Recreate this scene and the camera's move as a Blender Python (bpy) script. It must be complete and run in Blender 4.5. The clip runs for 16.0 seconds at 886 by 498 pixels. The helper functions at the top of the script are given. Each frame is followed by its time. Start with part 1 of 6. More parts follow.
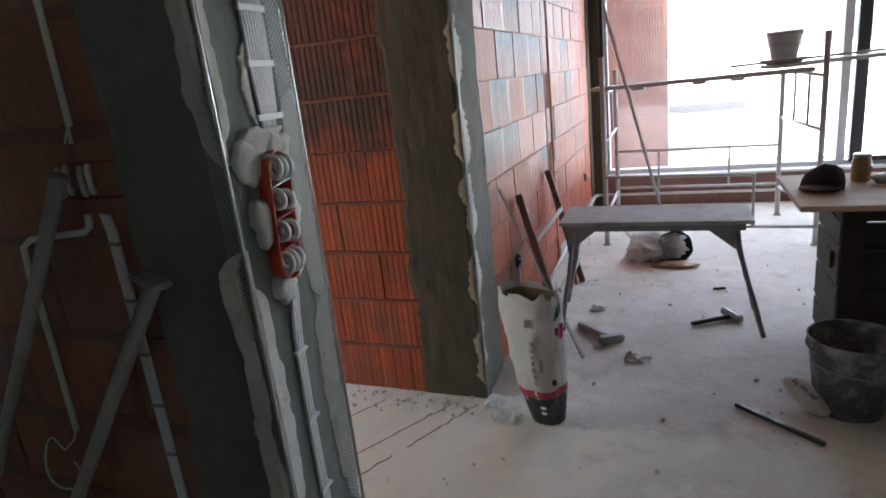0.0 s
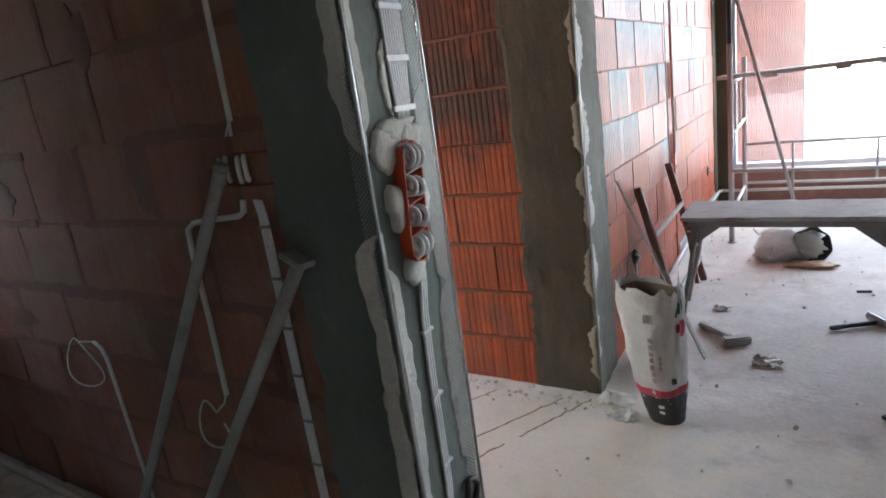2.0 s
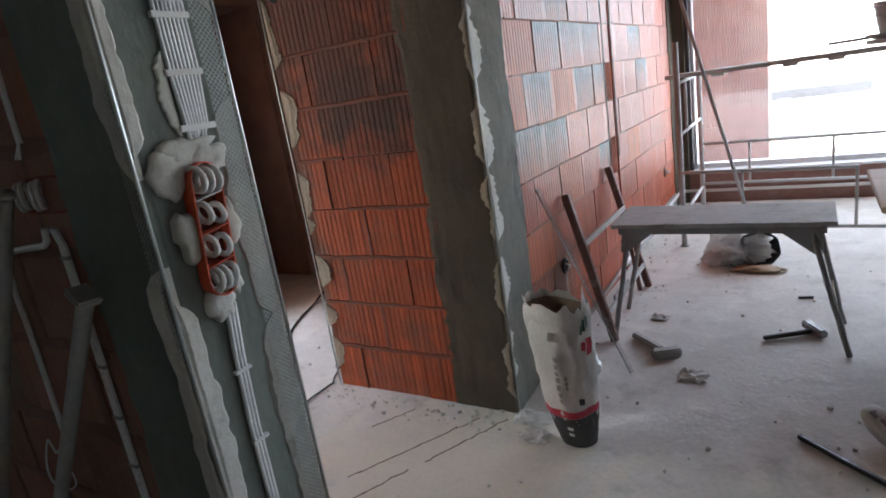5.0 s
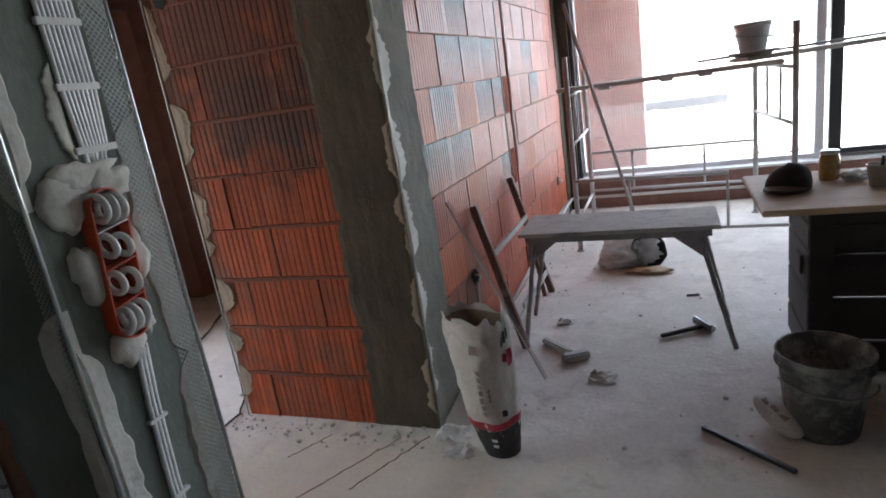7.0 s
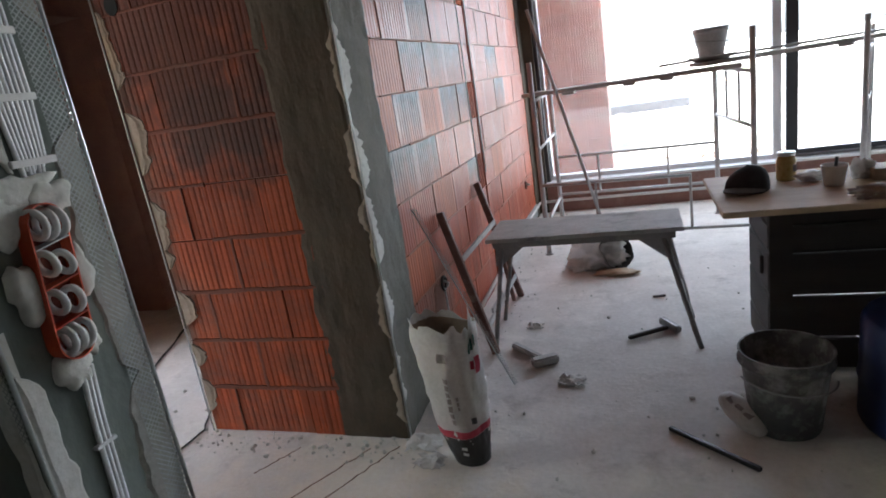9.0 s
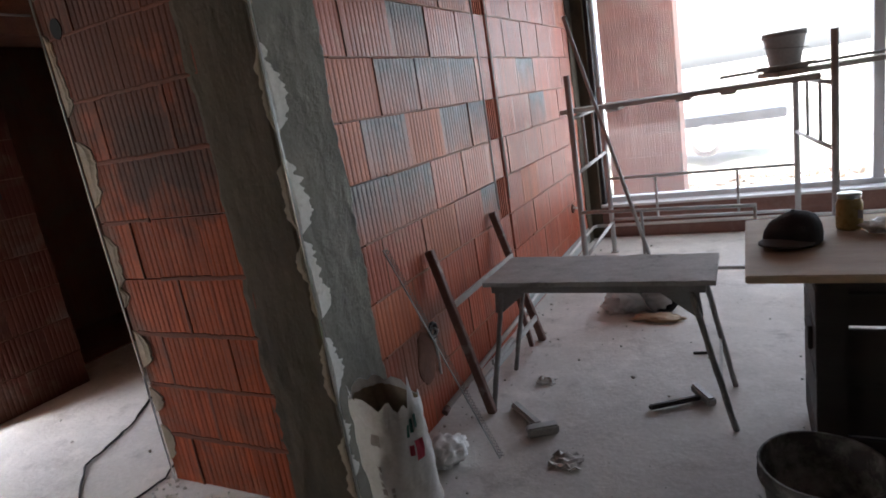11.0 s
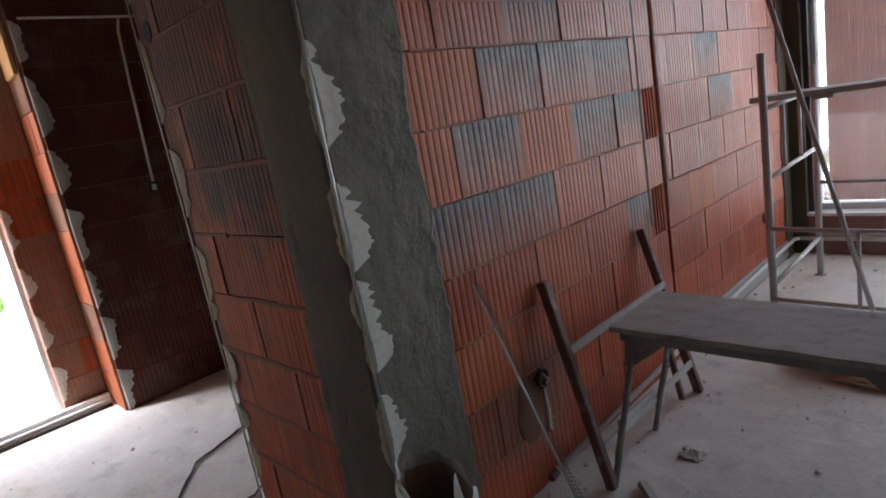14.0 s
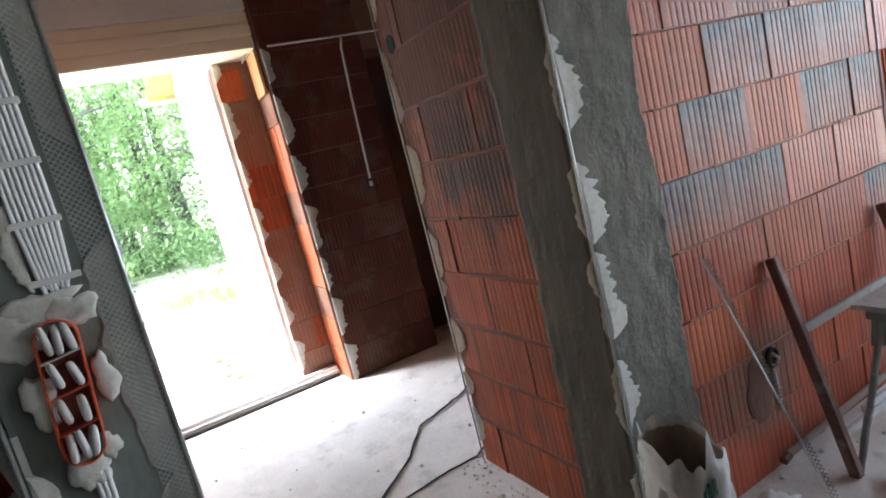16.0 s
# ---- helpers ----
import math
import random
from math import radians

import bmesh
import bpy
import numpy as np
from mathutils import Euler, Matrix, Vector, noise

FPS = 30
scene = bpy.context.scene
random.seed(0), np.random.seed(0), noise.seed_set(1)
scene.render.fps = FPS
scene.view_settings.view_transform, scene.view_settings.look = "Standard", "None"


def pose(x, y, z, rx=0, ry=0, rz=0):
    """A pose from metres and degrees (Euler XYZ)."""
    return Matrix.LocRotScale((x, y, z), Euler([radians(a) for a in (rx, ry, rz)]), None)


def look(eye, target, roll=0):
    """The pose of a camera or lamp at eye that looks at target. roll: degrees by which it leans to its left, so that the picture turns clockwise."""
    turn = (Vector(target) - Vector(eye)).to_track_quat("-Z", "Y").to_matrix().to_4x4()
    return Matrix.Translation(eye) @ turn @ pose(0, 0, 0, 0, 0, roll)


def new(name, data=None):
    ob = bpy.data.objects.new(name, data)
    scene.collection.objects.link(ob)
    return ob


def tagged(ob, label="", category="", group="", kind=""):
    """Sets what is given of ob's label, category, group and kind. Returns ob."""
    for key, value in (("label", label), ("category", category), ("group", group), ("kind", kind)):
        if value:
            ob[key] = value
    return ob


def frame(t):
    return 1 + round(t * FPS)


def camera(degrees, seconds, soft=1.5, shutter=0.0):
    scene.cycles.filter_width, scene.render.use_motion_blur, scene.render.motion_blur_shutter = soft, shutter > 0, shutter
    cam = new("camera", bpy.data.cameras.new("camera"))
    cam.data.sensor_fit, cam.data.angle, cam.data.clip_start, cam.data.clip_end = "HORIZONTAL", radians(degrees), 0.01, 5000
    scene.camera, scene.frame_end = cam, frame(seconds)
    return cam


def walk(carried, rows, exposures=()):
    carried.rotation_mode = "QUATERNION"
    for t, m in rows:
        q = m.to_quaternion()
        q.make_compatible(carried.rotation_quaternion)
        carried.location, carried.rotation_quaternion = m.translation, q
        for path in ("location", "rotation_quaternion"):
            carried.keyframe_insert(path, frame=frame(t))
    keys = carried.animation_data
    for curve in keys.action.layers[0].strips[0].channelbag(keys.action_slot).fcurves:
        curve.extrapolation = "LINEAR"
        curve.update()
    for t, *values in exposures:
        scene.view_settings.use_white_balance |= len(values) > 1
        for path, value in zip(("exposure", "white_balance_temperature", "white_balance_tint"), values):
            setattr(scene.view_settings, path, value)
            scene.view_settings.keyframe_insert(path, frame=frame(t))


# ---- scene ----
cam = camera(73.7, 16.0, soft=1.8)
PATH = [
    (0, (1.096, 1.756, 1.516), (0.348, 3.531, 0.976), -6.4),
    (0.5, (1.072, 1.717, 1.512), (0.204, 3.445, 1.001), -7.1),
    (1, (1.052, 1.688, 1.5), (0.017, 3.329, 1.016), -8.0),
    (1.5, (1.065, 1.693, 1.499), (-0.024, 3.294, 0.999), -8.7),
    (2, (1.074, 1.696, 1.505), (0.009, 3.312, 1.0), -8.1),
    (2.5, (1.07, 1.687, 1.514), (0.012, 3.307, 1.009), -7.8),
    (3, (1.075, 1.645, 1.512), (-0.218, 3.104, 1.063), -9.6),
    (3.5, (1.101, 1.683, 1.52), (-0.285, 3.059, 1.092), -11.2),
    (4, (1.18, 1.836, 1.487), (-0.186, 3.229, 1.045), -11.1),
    (4.5, (1.302, 1.987, 1.479), (0.07, 3.49, 1.008), -10.0),
    (5, (1.355, 2.034, 1.476), (0.298, 3.655, 0.969), -9.0),
    (5.2, (1.374, 2.046, 1.483), (0.374, 3.7, 0.97), -8.6),
    (7.3, (1.191, 2.041, 1.51), (0.47, 3.831, 0.982), -8.8),
    (7.5, (1.141, 2.02, 1.514), (0.432, 3.814, 0.987), -8.8),
    (8, (1.06, 1.982, 1.512), (0.398, 3.791, 0.975), -8.5),
    (8.5, (1.066, 1.999, 1.515), (0.422, 3.816, 0.981), -8.7),
    (9, (1.274, 2.073, 1.503), (0.624, 3.889, 0.976), -9.1),
    (9.2, (1.343, 2.135, 1.469), (0.707, 3.959, 0.949), -8.9),
    (11.3, (1.65, 2.756, 1.494), (0.643, 4.422, 1.037), -9.5),
    (11.5, (1.691, 2.82, 1.494), (0.628, 4.445, 1.016), -9.7),
    (12, (1.764, 2.903, 1.476), (0.557, 4.404, 0.937), -10.7),
    (12.5, (1.713, 3.0, 1.478), (0.432, 4.441, 0.945), -12.1),
    (13, (1.608, 3.096, 1.501), (0.322, 4.536, 0.978), -11.9),
    (13.5, (1.579, 3.174, 1.507), (0.263, 4.603, 1.03), -10.3),
    (14, (1.596, 3.274, 1.529), (0.173, 4.613, 1.104), -10.2),
    (14.5, (1.608, 3.312, 1.522), (0.017, 4.464, 1.145), -11.1),
    (15, (1.584, 3.231, 1.54), (-0.124, 4.219, 1.208), -12.3),
    (15.5, (1.579, 3.087, 1.535), (-0.157, 4.024, 1.208), -13.1),
    (16, (1.597, 2.99, 1.546), (-0.157, 3.896, 1.22), -14.1),
]

EXPOSURES = [(t, e, 6100 if 11 < t < 14.4 else 5850, 13 if 11 < t < 14.4 else 10) for t, e in ((0, 3.62), (0.5, 3.8), (1.5, 4.15), (2.5, 4.15), (3.5, 4.78), (4.0, 4.4), (4.5, 3.9), (5, 3.62), (7.5, 3.42), (9, 3.4), (11.5, 2.75), (12.5, 2.55), (13, 2.25), (13.5, 2.2), (14, 2.5), (14.5, 3.15), (15, 3.5), (15.5, 3.55), (16, 3.55))]
walk(cam, [(t, look(eye, target, roll)) for t, eye, target, roll in PATH], EXPOSURES)

# ---- light ----
world = bpy.data.worlds.new("sky")
scene.world = world
world.use_nodes = True
wn = world.node_tree.nodes
sky = wn.new("ShaderNodeTexSky")
sky.sky_type, sky.sun_disc = "NISHITA", False
sky.sun_elevation, sky.sun_rotation = radians(63), radians(193)
sky.air_density, sky.dust_density = 1.0, 4.0
wn["Background"].inputs["Strength"].default_value = 0.15
haze = wn.new("ShaderNodeHueSaturation")
haze.inputs["Saturation"].default_value, haze.inputs["Value"].default_value = 0.5, 1.7
world.node_tree.links.new(sky.outputs["Color"], haze.inputs["Color"])
world.node_tree.links.new(haze.outputs["Color"], wn["Background"].inputs["Color"])
sun = new("sun", bpy.data.lights.new("sun", "SUN"))
sun.data.energy, sun.data.angle, sun.data.color = 1.6, radians(25), (1.0, 0.96, 0.9)
SUN_FROM = Vector((-0.12, -0.5, 1.0))
sun.matrix_world = look((0, 0, 12), Vector((0, 0, 12)) - SUN_FROM)
daylight = new("window_daylight", bpy.data.lights.new("window_daylight", "AREA"))
daylight.data.shape, daylight.data.size, daylight.data.size_y = "RECTANGLE", 5.2, 2.1
daylight.data.energy, daylight.data.color = 9.4, (0.95, 0.98, 1.0)
daylight.matrix_world = look((2.95, 8.455, 1.45), (2.95, 0.0, -1.6))
halllight = new("entrance_daylight", bpy.data.lights.new("entrance_daylight", "AREA"))
halllight.data.shape, halllight.data.size, halllight.data.size_y = "RECTANGLE", 1.1, 2.4
halllight.data.energy, halllight.data.color = 2.0, (1.0, 0.99, 0.96)
halllight.matrix_world = look((-3.13, 3.4, 1.3), (5.0, 3.4, 1.0))
westlight = new("west_window_daylight", bpy.data.lights.new("west_window_daylight", "AREA"))
westlight.data.shape, westlight.data.size, westlight.data.size_y = "RECTANGLE", 0.6, 0.65
westlight.data.energy, westlight.data.color = 0.05, (0.96, 0.98, 1.0)
westlight.matrix_world = look((-3.1, 2.1, 1.68), (-1.9, 2.4, 0.2))

# ---- materials ----
def material(name, c1, c2, rough=0.85, scale=6.0, fine=60.0, bump=0.3, metal=0.0, stain=None, stain_scale=2.0,
             stain_low=0.5, rand=0.0, world_space=True, stretch=(1, 1, 1), bump_dist=0.004, streak=0.0, smear=None, stain_shade=(), relief=0.0, burn=None):
    m = bpy.data.materials.new(name)
    m.use_nodes = True
    nt = m.node_tree
    n, l = nt.nodes, nt.links
    b = n["Principled BSDF"]
    b.inputs["Metallic"].default_value = metal
    if world_space:
        co = n.new("ShaderNodeNewGeometry").outputs["Position"]
    else:
        tc, oi = n.new("ShaderNodeTexCoord"), n.new("ShaderNodeObjectInfo")
        sh = n.new("ShaderNodeVectorMath")
        sh.operation = "MULTIPLY_ADD"
        l.new(oi.outputs["Random"], sh.inputs[0])
        sh.inputs[1].default_value = (37, 53, 71)
        l.new(tc.outputs["Object"], sh.inputs[2])
        co = sh.outputs[0]
    mp = n.new("ShaderNodeMapping")
    mp.inputs["Scale"].default_value = stretch
    l.new(co, mp.inputs["Vector"])
    co = mp.outputs["Vector"]

    def noise_at(sc, det=6, rgh=0.6):
        t = n.new("ShaderNodeTexNoise")
        t.inputs["Scale"].default_value, t.inputs["Detail"].default_value = sc, det
        t.inputs["Roughness"].default_value = rgh
        l.new(co, t.inputs["Vector"])
        return t.outputs["Fac"]

    def ramp(fac, lo, hi):
        r = n.new("ShaderNodeMapRange")
        r.inputs["From Min"].default_value, r.inputs["From Max"].default_value = lo, hi
        l.new(fac, r.inputs["Value"])
        return r.outputs["Result"]

    def mix(fac, a, bb, kind="MIX"):
        x = n.new("ShaderNodeMix")
        x.data_type, x.blend_type = "RGBA", kind
        if isinstance(fac, float):
            x.inputs[0].default_value = fac
        else:
            l.new(fac, x.inputs[0])
        for sock, v in ((x.inputs[6], a), (x.inputs[7], bb)):
            if isinstance(v, tuple):
                sock.default_value = (*v, 1)
            else:
                l.new(v, sock)
        return x.outputs[2]

    col = mix(ramp(noise_at(scale), 0.3, 0.7), c1, c2)
    if rand:
        oi2, hs = n.new("ShaderNodeObjectInfo"), n.new("ShaderNodeHueSaturation")
        l.new(col, hs.inputs["Color"])
        mr = n.new("ShaderNodeMapRange")
        mr.inputs["To Min"].default_value, mr.inputs["To Max"].default_value = 1 - rand, 1 + rand
        l.new(oi2.outputs["Random"], mr.inputs["Value"])
        l.new(mr.outputs["Result"], hs.inputs["Value"])
        col = hs.outputs["Color"]
    if stain:
        col = mix(ramp(noise_at(stain_scale, 8, 0.65), stain_low, stain_low + 0.16), col, stain)
    if burn:
        # kiln-burnt upper part of a block, fading downwards
        tz, sx = n.new("ShaderNodeTexCoord"), n.new("ShaderNodeSeparateXYZ")
        l.new(tz.outputs["Object"], sx.inputs[0])
        bz = n.new("ShaderNodeMath")
        bz.operation = "MULTIPLY_ADD"
        l.new(noise_at(9, 5), bz.inputs[0])
        bz.inputs[1].default_value = 0.22
        l.new(sx.outputs["Z"], bz.inputs[2])
        col = mix(ramp(bz.outputs[0], 0.12, 0.33), col, mix(ramp(noise_at(14, 5), 0.35, 0.65), burn[0], burn[1]))
    if streak:
        sv = n.new("ShaderNodeMapping")
        sv.inputs["Scale"].default_value = (38, 38, 1.2)
        l.new(co, sv.inputs["Vector"])
        st = n.new("ShaderNodeTexNoise")
        st.inputs["Scale"].default_value, st.inputs["Detail"].default_value = 1.0, 3
        l.new(sv.outputs["Vector"], st.inputs["Vector"])
        col = mix(streak, col, mix(ramp(st.outputs["Fac"], 0.3, 0.7), (0.25, 0.25, 0.25), (0.75, 0.75, 0.75)), "OVERLAY")
    place = n.new("ShaderNodeNewGeometry").outputs["Position"]
    if smear:
        sc, sm_col, low, most = smear
        t = n.new("ShaderNodeTexNoise")
        t.inputs["Scale"].default_value, t.inputs["Detail"].default_value, t.inputs["Roughness"].default_value = sc, 9, 0.68
        t.inputs["Distortion"].default_value = 0.6
        l.new(place, t.inputs["Vector"])
        k = n.new("ShaderNodeMath")
        k.operation = "MULTIPLY"
        l.new(ramp(t.outputs["Fac"], low, low + 0.2), k.inputs[0])
        k.inputs[1].default_value = most
        col = mix(k.outputs[0], col, sm_col)
    # noise-edged ellipses for both stains and painted shade
    for centre, radii, patch_col, most in stain_shade:
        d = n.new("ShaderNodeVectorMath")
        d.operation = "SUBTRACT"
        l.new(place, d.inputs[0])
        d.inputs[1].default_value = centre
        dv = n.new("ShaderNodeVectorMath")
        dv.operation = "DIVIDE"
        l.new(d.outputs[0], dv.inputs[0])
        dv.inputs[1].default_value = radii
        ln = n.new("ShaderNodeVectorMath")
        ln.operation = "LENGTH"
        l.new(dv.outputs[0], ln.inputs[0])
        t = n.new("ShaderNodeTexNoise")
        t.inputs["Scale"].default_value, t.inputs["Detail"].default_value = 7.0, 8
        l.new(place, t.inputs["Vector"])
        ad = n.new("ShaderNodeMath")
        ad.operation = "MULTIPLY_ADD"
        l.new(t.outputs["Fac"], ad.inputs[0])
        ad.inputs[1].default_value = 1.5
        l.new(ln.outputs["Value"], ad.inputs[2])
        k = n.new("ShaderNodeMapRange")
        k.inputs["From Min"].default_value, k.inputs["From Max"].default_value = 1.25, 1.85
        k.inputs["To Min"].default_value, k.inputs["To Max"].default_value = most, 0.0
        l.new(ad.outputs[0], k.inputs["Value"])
        col = mix(k.outputs["Result"], col, patch_col)
    grain = noise_at(fine, 4)
    col = mix(0.35, col, mix(ramp(grain, 0.3, 0.7), (0.35, 0.35, 0.35), (0.65, 0.65, 0.65)), "OVERLAY")
    l.new(col, b.inputs["Base Color"])
    rr = n.new("ShaderNodeMapRange")
    rr.inputs["To Min"].default_value, rr.inputs["To Max"].default_value = max(0.02, rough - 0.12), min(1, rough + 0.1)
    l.new(grain, rr.inputs["Value"])
    l.new(rr.outputs["Result"], b.inputs["Roughness"])
    if bump:
        bp = n.new("ShaderNodeBump")
        bp.inputs["Strength"].default_value, bp.inputs["Distance"].default_value = bump, bump_dist
        if relief:
            hsum = n.new("ShaderNodeMath")
            hsum.operation = "MULTIPLY_ADD"
            l.new(noise_at(relief, 5), hsum.inputs[0])
            hsum.inputs[1].default_value = 2.5
            l.new(grain, hsum.inputs[2])
            l.new(hsum.outputs[0], bp.inputs["Height"])
        else:
            l.new(grain, bp.inputs["Height"])
        l.new(bp.outputs["Normal"], b.inputs["Normal"])
    return m


def glass(name, dirt):
    m = bpy.data.materials.new(name)
    m.use_nodes = True
    nt = m.node_tree
    n, l = nt.nodes, nt.links
    n.remove(n["Principled BSDF"])
    clear, gloss, film = n.new("ShaderNodeBsdfTransparent"), n.new("ShaderNodeBsdfGlossy"), n.new("ShaderNodeBsdfTranslucent")
    a, b, f = n.new("ShaderNodeMixShader"), n.new("ShaderNodeMixShader"), n.new("ShaderNodeFresnel")
    gloss.inputs["Roughness"].default_value = 0.02
    film.inputs["Color"].default_value = (0.85, 0.83, 0.8, 1)
    f.inputs["IOR"].default_value = 1.45
    t, r, g = n.new("ShaderNodeTexNoise"), n.new("ShaderNodeMapRange"), n.new("ShaderNodeNewGeometry")
    t.inputs["Scale"].default_value, t.inputs["Detail"].default_value = 2.5, 6
    r.inputs["To Min"].default_value, r.inputs["To Max"].default_value = dirt * 0.4, dirt * 1.6
    l.new(g.outputs["Position"], t.inputs["Vector"])
    l.new(t.outputs["Fac"], r.inputs["Value"])
    l.new(r.outputs["Result"], a.inputs[0])
    l.new(clear.outputs[0], a.inputs[1])
    l.new(film.outputs[0], a.inputs[2])
    l.new(f.outputs[0], b.inputs[0])
    l.new(a.outputs[0], b.inputs[1])
    l.new(gloss.outputs[0], b.inputs[2])
    l.new(b.outputs[0], n["Material Output"].inputs["Surface"])
    return m


# hall stub brick, darkened for the shade in that corner
BRICK_HALL_SHADE = material("hall_shade_brick", (0.12, 0.036, 0.02), (0.085, 0.027, 0.017), 0.9, 4, 80, 0.4, stain=(0.14, 0.09, 0.07), stain_scale=2.5, stain_low=0.52, rand=0.2, world_space=False)
# patches: soot smear, upper wall darkened to lower its brightness, brown-grey outer edge
BRICK = material("orange_brick", (0.38, 0.078, 0.018), (0.26, 0.05, 0.013), 0.85, 5, 90, 0.3, stain=(0.24, 0.085, 0.045), stain_scale=3.0, stain_low=0.56, rand=0.12, world_space=False, streak=0.7, smear=(2.4, (0.13, 0.068, 0.045), 0.5, 0.65), stain_shade=(((-0.3, 4.2, 1.47), (0.42, 0.5, 0.26), (0.05, 0.036, 0.028), 0.85), ((-0.5, 4.2, 2.2), (0.95, 0.5, 0.95), (0.072, 0.027, 0.015), 0.85), ((-0.9, 4.2, 1.0), (0.13, 0.4, 1.2), (0.17, 0.115, 0.085), 0.7)))
BRICK_PINK = material("dusty_pink_brick", (0.43, 0.098, 0.041), (0.35, 0.072, 0.029), 0.44, 5, 90, 0.25, stain=(0.4, 0.18, 0.11), stain_scale=4, stain_low=0.57, rand=0.13, world_space=False, streak=0.45, smear=(1.8, (0.4, 0.2, 0.135), 0.54, 0.45), stain_shade=(((0.2, 4.9, 0.4), (0.3, 0.35, 0.3), (0.22, 0.14, 0.1), 0.6),))
BRICK_ORANGE = material("bright_orange_brick", (0.46, 0.125, 0.045), (0.38, 0.1, 0.036), 0.55, 5, 90, 0.25, rand=0.08, world_space=False, streak=0.45, smear=(2.2, (0.4, 0.2, 0.12), 0.55, 0.5))
BRICK_BURNT = material("burnt_grey_brick", (0.4, 0.13, 0.07), (0.33, 0.1, 0.055), 0.5, 5, 90, 0.25, stain=(0.4, 0.22, 0.16), stain_scale=5, stain_low=0.57, rand=0.12, world_space=False, streak=0.5, burn=((0.09, 0.088, 0.095), (0.19, 0.175, 0.175)))
BRICK_MAUVE = material("hazy_terrace_brick", (0.36, 0.14, 0.095), (0.28, 0.1, 0.065), 0.85, 5, 60, 0.3, stain=(0.34, 0.19, 0.14), stain_scale=2, stain_low=0.52, rand=0.1)
BRICK_BROWN = material("dusty_brown_brick", (0.27, 0.115, 0.07), (0.21, 0.095, 0.058), 0.9, 4, 80, 0.35, stain=(0.23, 0.14, 0.1), stain_scale=2.5, stain_low=0.52, rand=0.16, world_space=False, streak=0.2, smear=(2.6, (0.24, 0.165, 0.12), 0.44, 0.75))
PARAPET = material("dusty_mauve_brick", (0.27, 0.15, 0.12), (0.22, 0.12, 0.1), 0.9, 4, 60, 0.3, smear=(3, (0.36, 0.27, 0.24), 0.5, 0.6))
JOINT = material("brown_squeezed_mortar", (0.17, 0.088, 0.06), (0.23, 0.115, 0.078), 0.95, 6, 60, 0.4, smear=(4, (0.17, 0.115, 0.085), 0.5, 0.7))
JOINT_RED = material("brick_dust_mortar", (0.19, 0.058, 0.03), (0.14, 0.05, 0.03), 0.95, 6, 60, 0.4, smear=(4, (0.12, 0.075, 0.052), 0.5, 0.7))
JOINT_PINK = material("pink_dusted_mortar", (0.34, 0.17, 0.115), (0.27, 0.13, 0.09), 0.9, 6, 60, 0.4)
MORTAR = material("dusty_joint_mortar", (0.2, 0.105, 0.075), (0.27, 0.15, 0.11), 0.95, 5, 80, 0.5)
PLASTER_DARK = material("dark_grey_cement_plaster", (0.115, 0.136, 0.118), (0.175, 0.198, 0.174), 0.85, 3, 45, 0.3, stain=(0.2, 0.21, 0.19), stain_scale=6, stain_low=0.62, stretch=(1, 1, 0.6), smear=(9, (0.27, 0.28, 0.255), 0.61, 0.5), relief=20)
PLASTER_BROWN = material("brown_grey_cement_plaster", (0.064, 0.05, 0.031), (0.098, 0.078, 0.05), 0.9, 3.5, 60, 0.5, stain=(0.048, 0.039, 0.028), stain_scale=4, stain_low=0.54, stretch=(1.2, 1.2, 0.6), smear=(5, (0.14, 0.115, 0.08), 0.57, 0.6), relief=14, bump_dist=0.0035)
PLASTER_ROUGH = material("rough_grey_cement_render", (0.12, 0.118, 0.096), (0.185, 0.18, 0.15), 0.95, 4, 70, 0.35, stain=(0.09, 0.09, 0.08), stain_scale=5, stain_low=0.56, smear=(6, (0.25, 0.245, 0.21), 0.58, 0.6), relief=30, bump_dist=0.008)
DAB = material("pale_gypsum_dab", (0.52, 0.525, 0.48), (0.62, 0.62, 0.57), 0.9, 8, 60, 0.22, stain=(0.33, 0.33, 0.3), stain_scale=9, stain_low=0.56, smear=(12, (0.26, 0.26, 0.24), 0.58, 0.5), relief=30)
SMEAR_GREY = material("brown_grey_mortar_smear", (0.155, 0.095, 0.068), (0.2, 0.125, 0.09), 0.95, 6, 60, 0.5, smear=(9, (0.22, 0.095, 0.062), 0.45, 0.7))
DAB_GREY = material("grey_smeared_mortar", (0.25, 0.245, 0.215), (0.34, 0.33, 0.295), 0.92, 7, 60, 0.4, stain=(0.17, 0.165, 0.145), stain_scale=11, stain_low=0.55, relief=26)
DAB_BEIGE = material("beige_gypsum_dab", (0.33, 0.285, 0.215), (0.42, 0.37, 0.29), 0.9, 8, 60, 0.4)
# first patch: dirt plus shade painted into the west window corner
# other patches: duller around bench and scaffold, cream in the passage
FLOOR = material("dusty_concrete_screed", (0.56, 0.54, 0.505), (0.72, 0.695, 0.655), 0.92, 1.3, 45, 0.42, stain=(0.44, 0.42, 0.395), stain_scale=4.5, stain_low=0.55, smear=(5.0, (0.78, 0.75, 0.7), 0.5, 0.75), stain_shade=(((-2.3, 1.7, 0.0), (1.2, 0.9, 1.0), (0.14, 0.115, 0.09), 0.9), ((1.4, 5.0, 0.0), (0.9, 0.9, 1.0), (0.45, 0.435, 0.41), 0.5), ((0.9, 6.9, 0.0), (0.9, 0.5, 1.0), (0.46, 0.44, 0.41), 0.4), ((0.1, 3.5, 0.0), (0.9, 0.8, 1.0), (0.78, 0.71, 0.6), 0.75)), relief=8, bump_dist=0.0055)
